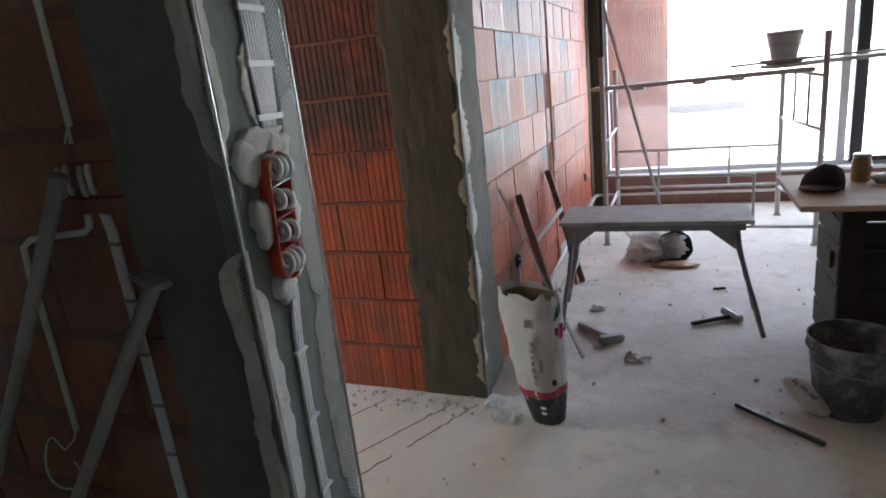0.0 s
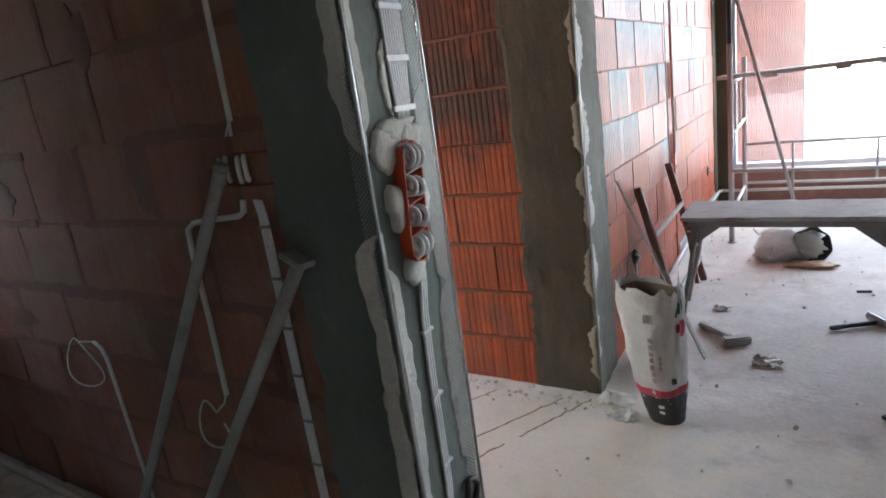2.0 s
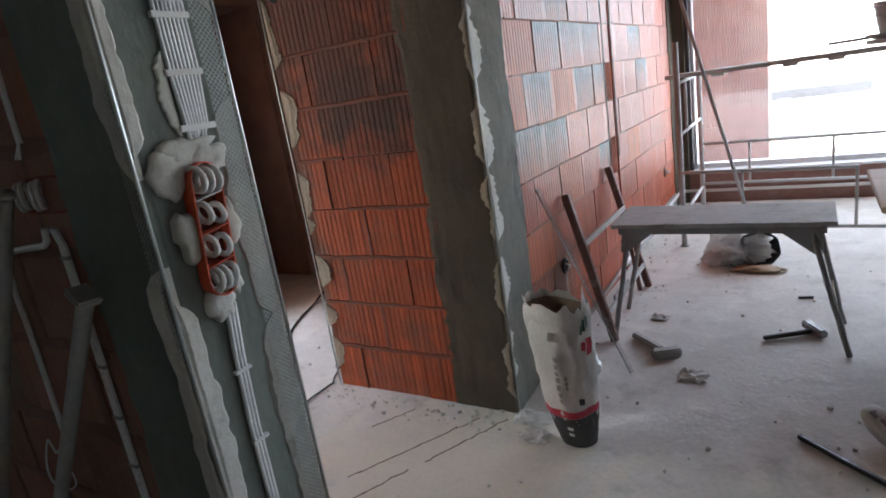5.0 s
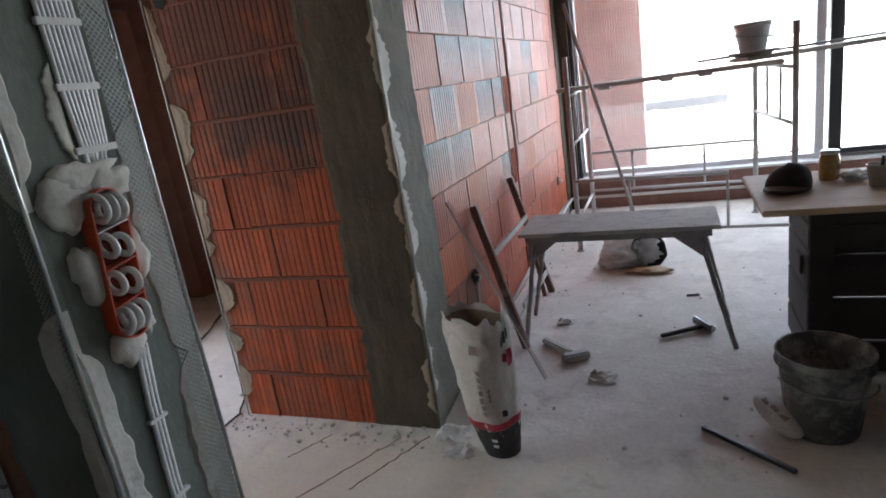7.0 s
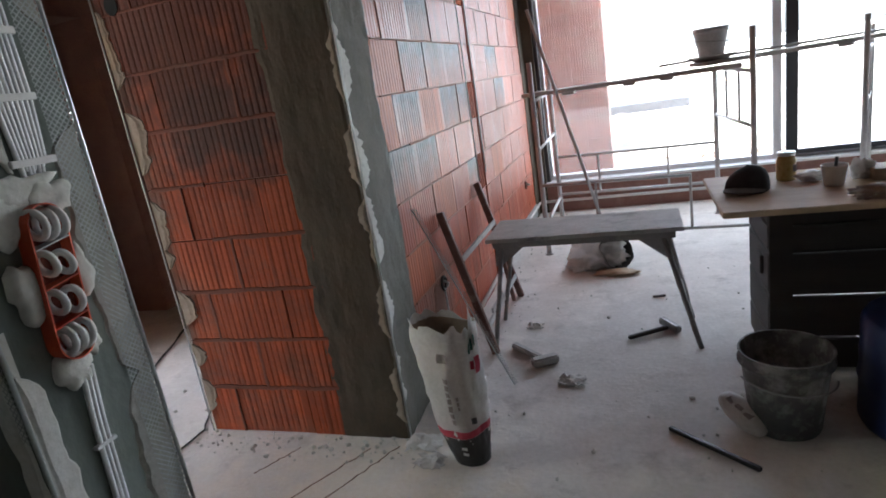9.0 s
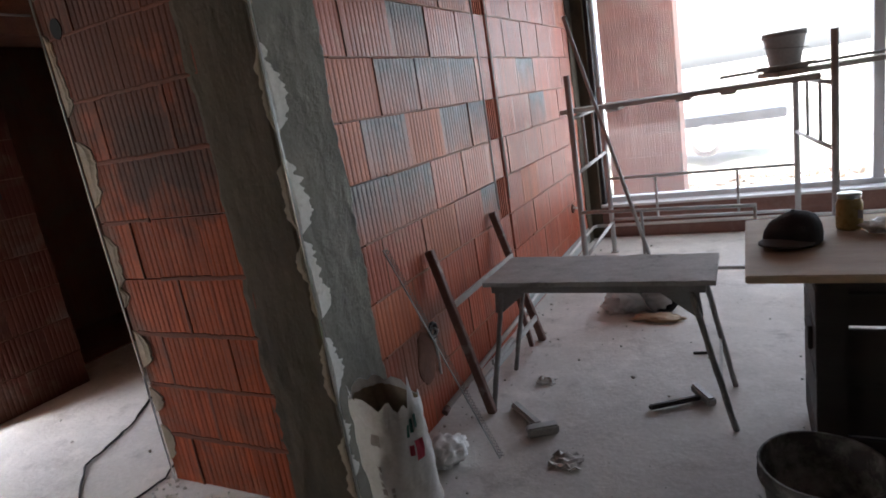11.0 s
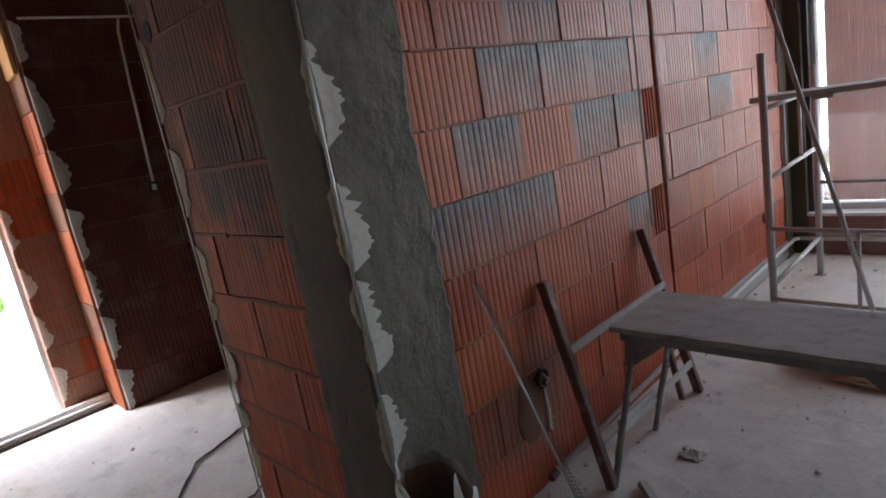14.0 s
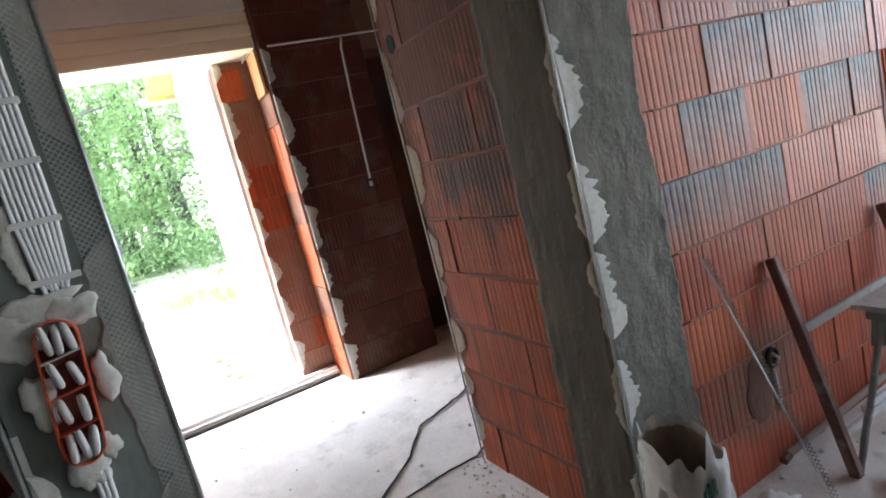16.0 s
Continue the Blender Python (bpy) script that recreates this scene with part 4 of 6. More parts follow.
def crumple(name, at, size, mat, label, category, seed, mats2=None):
    """A crumpled heap of film or paper."""
    bm = bmesh.new()
    bmesh.ops.create_icosphere(bm, subdivisions=4, radius=1.0)
    rnd = random.Random(seed)
    for v in bm.verts:
        c = v.co.copy()
        q = 1 + 0.3 * noise.noise(c * 1.5 + Vector((seed, 0, 0))) - 0.55 * abs(noise.noise(c * 2.6 + Vector((0, seed, 0)))) + 0.35 * abs(noise.noise(c * 5.5 + Vector((0, 0, seed)))) + rnd.uniform(-0.02, 0.02)
        v.co = Vector((at[0] + c.x * q * size[0] * 1.15, at[1] + c.y * q * size[1] * 1.15, max(0.001, at[2] + size[2] * 0.75 + c.z * q * size[2])))
    return solid(name, bm, mat, label, category, smooth=True)


crumple("plastic_bag", (-1.28, 2.55, 0), (0.10, 0.09, 0.08), WHITE, "crumpled clear-white plastic bag on the floor by the wall", "bag", 3)
# clutter under the west window
wb = thing("work_trestle", "white-topped board on slanting grey legs below the window", "trestle", (-2.75, 2.1, 0))
part("top_board", box(bmesh.new(), -3.0, -2.72, 1.4, 2.30, 0.72, 0.75, bevel=0.004), WHITE, wb)
for y0, y1, x0, x1 in ((2.27, 2.62, -2.76, -2.62), (1.6, 1.5, -2.76, -2.62), (2.2, 2.25, -2.97, -2.98), (1.6, 1.5, -2.97, -2.98)):
    part("leg", obox(bmesh.new(), (x0, y0, 0.72), (x1, y1, 0.0), 0.05, 0.035, up=(1, 0, 0), bevel=0.003), STEEL, wb)
off = thing("offcut_boards", "pale timber offcuts lying on the floor", "boards", (-2.0, 2.1, 0))
for i, (a, b) in enumerate((((-2.45, 2.25), (-1.95, 2.02)), ((-2.3, 2.35), (-1.8, 2.2)), ((-2.1, 2.05), (-1.6, 1.95)))):
    part("board", obox(bmesh.new(), (a[0], a[1], 0.015 + 0.012 * i), (b[0], b[1], 0.015 + 0.012 * i), 0.07, 0.022, bevel=0.002), (PLANK, WHITE, WOOD)[i], off)
# lumps of building rubbish among the clutter
for i, (x, y, s) in enumerate(((-2.75, 2.0, 0.13), (-2.55, 1.75, 0.16), (-2.4, 2.05, 0.08), (-2.9, 1.6, 0.15))):
    crumple("crumpled_sack", (x, y, 0), (s, s * 0.8, s * 0.7), (PAILTOP, KRAFT, PLANK, CONCRETE)[i], "dusty crumpled building rubbish on the floor", "sack", 11 + i)

# ---- long wall fittings ----
def conduit_v(y, z0, z1, r, mat, label):
    c = thing("conduit", label, "conduit", (0.2, y, z0), group="long wall conduits")
    part("pipe", tube(bmesh.new(), [(0.19, y, z0), (0.19, y + 0.004, (z0 + z1) / 2), (0.19, y, z1)], r, 8), mat, c, smooth=True)
    return c


conduit_v(6.075, 0.82, H, 0.0065, WHITE, "thin white conduit running down the brick wall chase")
conduit_v(6.285, 0.85, H, 0.0075, WHITE, "pale dusty conduit beside the wall chase")
pipe = thing("edge_pipe", "white pipe clipped along the foot of the brick wall", "pipe", (0.22, 6.5, 0.0))
part("pipe", tube(bmesh.new(), [(0.225, 4.97, 0.055), (0.22, 6.5, 0.10), (0.215, 8.36, 0.125), (0.24, 8.39, 0.125)], 0.014, 10), WHITE, pipe, smooth=True)
part("pipe", tube(bmesh.new(), [(0.24, 8.395, 0.125), (1.5, 8.395, 0.125), (5.6, 8.395, 0.125)], 0.016, 10), WHITE, pipe, smooth=True)
part("pipe_end", tube(bmesh.new(), [(0.225, 4.972, 0.055), (0.228, 4.93, 0.048)], 0.017, 10), RUST, pipe, "brown pipe end")
part("edge_strip", box(bmesh.new(), 0.192, 0.20, 6.3, 8.38, 0.02, 0.15), ZINC, pipe, "silvery foil edge strip")
ring = [(0.205 + 0.012 * math.cos(a) , 5.003 + 0.032 * math.cos(a), 0.455 + 0.036 * math.sin(a)) for a in [2 * math.pi * k / 20 for k in range(20)]]
so = thing("wall_box", "round black flush box with a cable tail in the brick wall", "socket box", (0.2, 5.0, 0.45))
part("ring", tube(bmesh.new(), [(0.2, p[1], p[2]) for p in ring], 0.009, 8, closed=True), BLACK, so, smooth=True)
part("cable_end", tube(bmesh.new(), [(0.2, 5.003, 0.47), (0.225, 5.005, 0.455), (0.215, 5.004, 0.435)], 0.007, 8), WHITE, so, smooth=True)
part("cable_tail", tube(bmesh.new(), [(0.198, 5.005, 0.42), (0.198, 5.015, 0.3), (0.20, 5.01, 0.22)], 0.006, 8), CABLE, so, smooth=True)
so = thing("wall_box", "small flush box with cable stub low on the brick wall", "socket box", (0.2, 7.75, 0.42))
part("ring", tube(bmesh.new(), [(0.2, 7.75 + 0.03 * math.cos(a), 0.45 + 0.035 * math.sin(a)) for a in [2 * math.pi * k / 16 for k in range(16)]], 0.008, 8, closed=True), RUST, so, smooth=True)
part("cable_end", tube(bmesh.new(), [(0.2, 7.75, 0.46), (0.24, 7.75, 0.45)], 0.01, 8), WHITE, so, smooth=True)
bm = dab(bmesh.new(), FACE_LONG, 4.92, 0.36, 0.09, 0.13, 0.006, 33)
part("mortar_patch", bm, JOINT, wall_long, "grey-brown mortar patch")
# corner bead leaning on the wall
lb = thing("spare_corner_bead", "perforated galvanised corner bead leaning on the brick wall", "corner bead", (0.5, 4.7, 0))
A, B = Vector((0.205, 4.70, 0.95)), Vector((0.60, 4.70, 0.0))
d = (B - A)
bm = bmesh.new()
for s in (1, -1):
    w = Vector((0.0, 0.02 * s, 0.0)) + Vector((0.012, 0, 0.006))
    for k in range(70):
        for e in (0, 1):
            p0 = A + d * (k / 70) + (w if e else Vector())
            p1 = A + d * ((k + 1.2) / 70) + (Vector() if e else w)
            n = d.normalized() * 0.0016
            q = [bm.verts.new(x) for x in (p0 - n, p0 + n, p1 + n, p1 - n)]
            bm.faces.new(q)
part("expanded_wing", bm, STEEL, lb)
part("nose", tube(bmesh.new(), [A, B], 0.0035, 8), ZINC, lb, smooth=True)

# leaning trestle frame
tr = thing("leaning_trestle", "rusty brown folding trestle frame leaning on the brick wall", "trestle", (0.43, 5.5, 0))
for (a, b) in (((0.215, 5.07, 0.84), (0.43, 5.05, 0.0)), ((0.215, 5.90, 0.84), (0.42, 5.93, 0.0))):
    part("leg", obox(bmesh.new(), a, b, 0.042, 0.036, up=(0, 1, 0), bevel=0.004), RUST, tr)
for z, f in ((0.56, 1 / 3), (0.16, 0.81)):
    x = 0.215 + 0.21 * f
    part("crossbar", obox(bmesh.new(), (x + 0.015, 5.07, z), (x + 0.015, 5.91, z), 0.014, 0.035, bevel=0.002), BOARD, tr, "cement-splashed crossbar")
part("brace", obox(bmesh.new(), (0.36, 5.75, 0.40), (0.40, 5.78, 0.03), 0.025, 0.02, up=(0, 1, 0)), RUST, tr)

# ---- bench trestle in the room ----
bn = thing("trestle_bench", "cement-dusted board bench on folding steel legs", "bench", (0.95, 5.4, 0))
bm = bmesh.new()
nx, ny = 26, 10
top = [[bm.verts.new((0.415 + 1.045 * i / nx + 0.004 * noise.noise((j * 0.8, i, 0)), 5.185 + (0.435 - 0.03 * i / nx) * j / ny + 0.006 * noise.noise((i * 0.35, j * 3, 1)) * (j in (0, ny)), 0.634 + 0.004 * noise.noise((i * 0.5, j * 0.7, 3)))) for j in range(ny + 1)] for i in range(nx + 1)]
bot = [[bm.verts.new((v.co.x, v.co.y, v.co.z - 0.022)) for v in row] for row in top]
for i in range(nx):
    for j in range(ny):
        bm.faces.new((top[i][j], top[i + 1][j], top[i + 1][j + 1], top[i][j + 1]))
        bm.faces.new((bot[i][j], bot[i][j + 1], bot[i + 1][j + 1], bot[i + 1][j]))
for i in range(nx):
    bm.faces.new((top[i][0], bot[i][0], bot[i + 1][0], top[i + 1][0]))
    bm.faces.new((top[i][ny], top[i + 1][ny], bot[i + 1][ny], bot[i][ny]))
for j in range(ny):
    bm.faces.new((top[0][j], top[0][j + 1], bot[0][j + 1], bot[0][j]))
    bm.faces.new((top[nx][j], bot[nx][j], bot[nx][j + 1], top[nx][j + 1]))
part("tabletop", bm, BOARD, bn)
for y in (5.21, 5.575):
    part("apron", obox(bmesh.new(), (0.45, y, 0.592), (1.42, y, 0.592), 0.02, 0.034, bevel=0.002), STEEL, bn)
for (a, b) in (((0.50, 5.215, 0.58), (0.42, 5.09, 0.0)), ((0.50, 5.57, 0.58), (0.385, 5.52, 0.0)), ((1.36, 5.215, 0.58), (1.513, 5.10, 0.0)), ((1.38, 5.57, 0.58), (1.505, 5.49, 0.0))):
    bm = bmesh.new()
    va, vb = Vector(a), Vector(b)
    n = 14
    tube(bm, [va + (vb - va) * k / n + Vector((0.003 * noise.noise((k * 0.9, a[0], 0)), 0, 0)) for k in range(n + 1)], [0.0135 + 0.0035 * noise.noise((k * 1.3, a[1] * 5, 2)) for k in range(n + 1)], 8)
    part("leg", bm, STEEL, bn, smooth=True)
for (x, s) in ((0.50, 1), (1.36, -1)):
    for y in (5.205, 5.575):
        bm = bmesh.new()
        vs = [bm.verts.new(p) for p in ((x - s * 0.03, y, 0.61), (x + s * 0.16, y, 0.61), (x + s * 0.13, y, 0.58), (x - s * 0.01, y, 0.47), (x - s * 0.045, y, 0.47))]
        f = bm.faces.new(vs)
        r = bmesh.ops.extrude_face_region(bm, geom=[f])
        for v in [q for q in r["geom"] if isinstance(q, bmesh.types.BMVert)]:
            v.co.y += 0.006
        part("gusset", bm, STEEL, bn)
part("stretcher", obox(bmesh.new(), (0.40, 5.20, 0.20), (0.39, 5.53, 0.18), 0.012, 0.03), BOARD, bn)
part("stretcher", obox(bmesh.new(), (1.46, 5.19, 0.20), (1.45, 5.51, 0.22), 0.012, 0.03), BOARD, bn)

# ---- paper sack with a dark pail-like printed foot ----
sack = thing("paper_sack", "opened white paper sack with crimson and black printed foot", "sack", (0.53, 4.12, 0))
C = Vector((0.535, 4.105, 0))
AX = Vector((0.94, -0.34, 0)).normalized()
AY = Vector((0.34, 0.94, 0)).normalized()
def sack_point(a, z):
    """Outline of the sack at height z; a in turns."""
    t = z / 0.60
    w = float(np.interp(z, (0, 0.15, 0.35, 0.65), (0.076, 0.096, 0.116, 0.146)))
    dp = float(np.interp(z, (0, 0.15, 0.35, 0.65), (0.068, 0.10, 0.105, 0.075)))
    an = 2 * math.pi * a
    ca, sa = math.cos(an), math.sin(an)
    q = 1 + (0.05 * noise.noise((ca * 2, sa * 2, z * 6)) + 0.15 * abs(noise.noise((ca * 2.6 + z * 4, sa * 2.6, z * 8))) - 0.09 * abs(noise.noise((ca * 4.5, sa * 4.5 + z * 5, z * 15))) + 0.03 * noise.noise((ca * 9, sa * 9, z * 25))) * min(1, 0.25 + t * 3)
    cx = math.copysign(abs(ca) ** (0.55 + 0.45 * (1 - min(1, t * 3))), ca)
    lean = AX * (-0.075 * t) + AY * 0.02 * t
    return C + lean + AX * (w * cx * q) + AY * (dp * sa * q) + Vector((0, 0, z))
SEG = 44
def sack_band(z0, z1, n, inset=0.0, top_edge=False):
    bm = bmesh.new()
    rings = []
    for i in range(n + 1):
        row = []
        for k in range(SEG):
            z = z0 + (z1 - z0) * i / n
            if top_edge and i >= n - 3:
                z += (i - n + 3) / 3 * 0.075 * (noise.noise((math.cos(2 * math.pi * k / SEG) * 2.2, math.sin(2 * math.pi * k / SEG) * 2.2, 4)) + (1.2 if k in (0, 1) else 0))
            p = sack_point(k / SEG, z)
            if inset:
                c = C + Vector((0, 0, z)) + AX * (-0.075 * z / 0.60) + AY * 0.02 * z / 0.60
                p = c + (p - c) * (1 - inset)
            row.append(bm.verts.new(p))
        rings.append(row)
    for a, b in zip(rings, rings[1:]):
        for k in range(SEG):
            bm.faces.new((a[k], a[(k + 1) % SEG], b[(k + 1) % SEG], b[k]))
    return bm, rings
bm, rg = sack_band(0.0, 0.60, 30, top_edge=True)
bm.faces.new(rg[0][::-1])
part("body", bm, PAPER, sack, "white paper", smooth=True)
bm, rg = sack_band(0.30, 0.58, 10, inset=0.06)
bm.faces.new(rg[0][::-1])
part("lining", bm, KRAFT, sack, "brown paper lining", smooth=True)
fl = bmesh.new()
rows = []
for i in range(9):
    rows.append([fl.verts.new(sack_point(0.60 + 0.26 * j / 10, 0.585 - 0.0 * i) + Vector((0, 0, -0.012 * i * (1 + 0.3 * math.sin(j)))) + (AY * -1 + AX * -0.2) * (0.006 + 0.006 * math.sin(i * 0.5))) for j in range(11)])
for a, b in zip(rows, rows[1:]):
    for k in range(10):
        fl.faces.new((a[k], a[k + 1], b[k + 1], b[k]))
part("flap", fl, PAPER, sack, "folded-down paper flap", smooth=True)
def sack_patch(a0, a1, z0, z1, mat, name="print_bar"):
    bm = bmesh.new()
    n = 6 if a1 - a0 < 0.2 else 30
    rows = []
    for i in range(n + 1):
        z = z0 + (z1 - z0) * i / n
        row = []
        for j in range(n + 1):
            p = sack_point(a0 + (a1 - a0) * j / n, z)
            c = C + Vector((0, 0, z)) + AX * (-0.075 * z / 0.60) + AY * 0.02 * z / 0.60
            row.append(bm.verts.new(p + (p - c).normalized() * (0.003 if a1 - a0 < 0.2 else 0.0015)))
        rows.append(row)
    for a, b in zip(rows, rows[1:]):
        for k in range(n):
            bm.faces.new((a[k], a[k + 1], b[k + 1], b[k]))
    part(name, bm, mat, sack, smooth=True)
sack_patch(0.66, 1.07, 0.002, 0.145, PRINT_BLACK, "foot_print")
sack_patch(0.655, 1.07, 0.146, 0.178, PRINT_RED, "print_band")
sack_patch(0.755, 0.79, 0.47, 0.505, PRINT_GREY)
for k in range(7):
    sack_patch(0.765, 0.785, 0.21 + 0.03 * k, 0.232 + 0.03 * k, PRINT_GREY)
for k in range(3):
    sack_patch(0.815, 0.832, 0.27 + 0.022 * k, 0.287 + 0.022 * k, PRINT_GREY)
for k in range(3):
    sack_patch(0.945 + 0.024 * k, 0.963 + 0.024 * k, 0.49 + 0.012 * k, 0.535 + 0.014 * k, PRINT_GREEN)
sack_patch(0.95, 0.975, 0.425, 0.46, PRINT_RED)
sack_patch(0.985, 1.035, 0.40, 0.47, PRINT_RED)
sack_patch(0.90, 0.94, 0.20, 0.225, PRINT_BLACK)
for k in range(2):
    sack_patch(0.79, 0.83, 0.06 + 0.03 * k, 0.075 + 0.03 * k, CABLE)
crumple("plastic_bag", (0.37, 4.64, 0), (0.08, 0.10, 0.05), WHITE, "small crumpled white plastic bag on the floor", "bag", 23)

# ---- table on a dark crate, with what lies on it ----
tb = thing("table_board", "tan plywood board used as a table top", "board", (2.1, 5.0, 0.8))
part("board", box(bmesh.new(), 1.575, 2.75, 4.64, 5.39, 0.806, 0.832, bevel=0.004), PLY, tb)
cr = thing("wooden_crate", "dark brown slatted wooden crate under the table board", "crate", (2.2, 5.0, 0))
for x in (1.80, 2.60):
    for y in (4.86, 5.28):
        part("post", box(bmesh.new(), x, x + 0.06, y, y + 0.05, 0.0, 0.806, bevel=0.003), DARKWOOD, cr)
for i, (z0, z1) in enumerate(((0.03, 0.17), (0.185, 0.375), (0.387, 0.575), (0.59, 0.70), (0.71, 0.80))):
    part("slat", box(bmesh.new(), 1.79, 2.67, 4.838, 4.858, z0, z1, bevel=0.003), DARKWOOD, cr)
    part("slat", box(bmesh.new(), 1.79, 2.67, 5.332, 5.352, z0, z1 - 0.02 * (i % 2), bevel=0.003), DARKWOOD, cr)
    part("slat", box(bmesh.new(), 1.778, 1.798, 4.86, 5.33, z0, z1, bevel=0.003), DARKWOOD, cr)
    part("slat", box(bmesh.new(), 2.662, 2.682, 4.86, 5.33, z0, z1, bevel=0.003), DARKWOOD, cr)
part("side_panel", box(bmesh.new(), 1.802, 1.816, 4.912, 5.278, 0.01, 0.80), DARKWOOD, cr)
part("corner_board", box(bmesh.new(), 1.776, 1.868, 4.82, 4.836, 0.01, 0.803, bevel=0.003), DARKWOOD, cr)
part("skid", box(bmesh.new(), 1.765, 1.79, 4.80, 4.90, 0.0, 0.09, bevel=0.003), DARKWOOD, cr)
part("skid", box(bmesh.new(), 1.762, 1.777, 4.95, 5.05, 0.45, 0.54, bevel=0.003), DARKWOOD, cr)
# cap
TZ = 0.833
cp = thing("baseball_cap", "dusty charcoal cloth cap lying on the plywood board", "cap", (1.71, 5.0, TZ))
bm = bmesh.new()
rings = lathe(bm, [(0.092, 0.0), (0.094, 0.025), (0.09, 0.052), (0.076, 0.08), (0.05, 0.1), (0.014, 0.109)], 32, (1.73, 5.03, TZ), 0.09, 5)
bm.faces.new(rings[-1])
for v in bm.verts:
    v.co.z += 0.012 * noise.noise(v.co * 14) + 0.12 * max(0, v.co.z - TZ - 0.03) * (v.co.x - 1.73) / 0.09
part("crown", bm, CAP, cp, smooth=True)
part("button", tube(bmesh.new(), [(1.73, 5.03, TZ + 0.105), (1.73, 5.03, TZ + 0.116)], 0.007, 10), CAP, cp, smooth=True)
bm = bmesh.new()
rows = []
D, S = Vector((-0.45, -0.89, 0)), Vector((0.89, -0.45, 0))
for i in range(7):
    f = i / 6
    row = []
    for k in range(17):
        a = -1.3 + 2.6 * k / 16
        p = Vector((1.73, 5.03, TZ)) + S * (0.09 * math.sin(a)) + D * (0.088 * math.cos(a) + f * 0.075 * math.cos(a) ** 0.6)
        p.z = TZ + 0.008 + 0.022 * math.cos(a) * (1 - 0.35 * f)
        row.append(bm.verts.new(p))
    rows.append(row)
for a, b in zip(rows, rows[1:]):
    for k in range(16):
        bm.faces.new((a[k], a[k + 1], b[k + 1], b[k]))
r = bmesh.ops.extrude_face_region(bm, geom=bm.faces[:])
for v in [q for q in r["geom"] if isinstance(q, bmesh.types.BMVert)]:
    v.co.z -= 0.005
part("brim", bm, CAPBRIM, cp, "faded grey brim", smooth=True)
jar = thing("glass_jar", "jar of amber contents with a pale lid on the board", "jar", (1.92, 5.2, TZ))
bm = bmesh.new()
rings = lathe(bm, [(0.0385, 0.0), (0.042, 0.01), (0.042, 0.095), (0.036, 0.108), (0.036, 0.115)], 24, (1.915, 5.18, TZ))
bm.faces.new(rings[0][::-1]); bm.faces.new(rings[-1])
part("body", bm, HONEY, jar, smooth=True)
bm = bmesh.new()
rings = lathe(bm, [(0.038, 0.115), (0.0385, 0.13), (0.037, 0.132)], 24, (1.915, 5.18, TZ))
bm.faces.new(rings[0][::-1]); bm.faces.new(rings[-1])
part("lid", bm, ZINC, jar, "pale metal lid", smooth=True)
part("sticker", box(bmesh.new(), 1.935, 1.95, 5.137, 5.142, TZ + 0.045, TZ + 0.075), PRINT_GREY, jar)
tub = thing("plastic_tub", "white plastic tub with a spoon handle on the board", "tub", (2.06, 4.95, TZ))
bm = bmesh.new()
rings = lathe(bm, [(0.038, 0.0), (0.05, 0.085), (0.053, 0.087), (0.05, 0.09), (0.045, 0.085), (0.036, 0.012)], 24, (2.06, 4.99, TZ))
bm.faces.new(rings[0][::-1]); bm.faces.new(rings[-1])
part("body", bm, WHITE, tub, smooth=True)
part("spoon", tube(bmesh.new(), [(2.06, 4.99, TZ + 0.02), (2.072, 5.0, TZ + 0.12)], 0.007, 8), BLACK, tub, smooth=True)
for i, (x, y, s) in enumerate(((2.0, 5.12, 0.05), (2.19, 5.08, 0.045), (2.3, 5.15, 0.05))):
    ob = crumple("paper_scrap", (x, y, 0), (s, s * 0.8, s * (0.5 if i != 1 else 1.1)), WHITE, "crumpled white tissue on the plywood board", "paper", 31 + i)
    ob.location.z = TZ
bm = box(bmesh.new(), 2.21, 2.5, 5.0, 5.14, TZ, TZ + 0.05, bevel=0.004)
solid("carton", bm, PLY, "flat tan carton on the plywood board", "carton")
gl = crumple("work_glove", (2.19, 4.72, 0), (0.13, 0.06, 0.028), RUST, "dark brown leather work glove on the board", "glove", 35)
gl.location.z = TZ

# ---- buckets and tools on the floor ----
def bucket(at, r0, r1, h, mat, label, name="mortar_bucket"):
    b = thing(name, label, "bucket", at)
    bm = bmesh.new()
    rings = lathe(bm, [(r0 * 0.97, 0.0), (r0, 0.01), (r0 + (r1 - r0) * 0.8, h * 0.8), (r1 * 1.0, h * 0.86), (r1 * 1.05, h * 0.86), (r1 * 1.05, h * 0.89), (r1 * 1.0, h * 0.9), (r1 * 1.01, h), (r1 * 1.04, h), (r1 * 1.03, h * 1.01), (r1 * 0.975, h * 1.0), (r0 * 0.95, 0.02)], 40, at, 0.035, at[0])
    bm.faces.new(rings[0][::-1])
    bm.faces.new(rings[-1])
    part("shell", bm, mat, b, smooth=True)
    pts = [(at[0] + r1 * 1.08 * math.cos(a), at[1] + r1 * 1.08 * math.sin(a), at[2] + h * 0.9 - 0.04 * math.sin(a * 0.5 - 1.6) - 0.05) for a in [3.5 + 2.6 * k / 16 for k in range(17)]]
    part("handle", tube(bmesh.new(), pts, 0.0035, 6), STEEL, b, smooth=True)
    return b


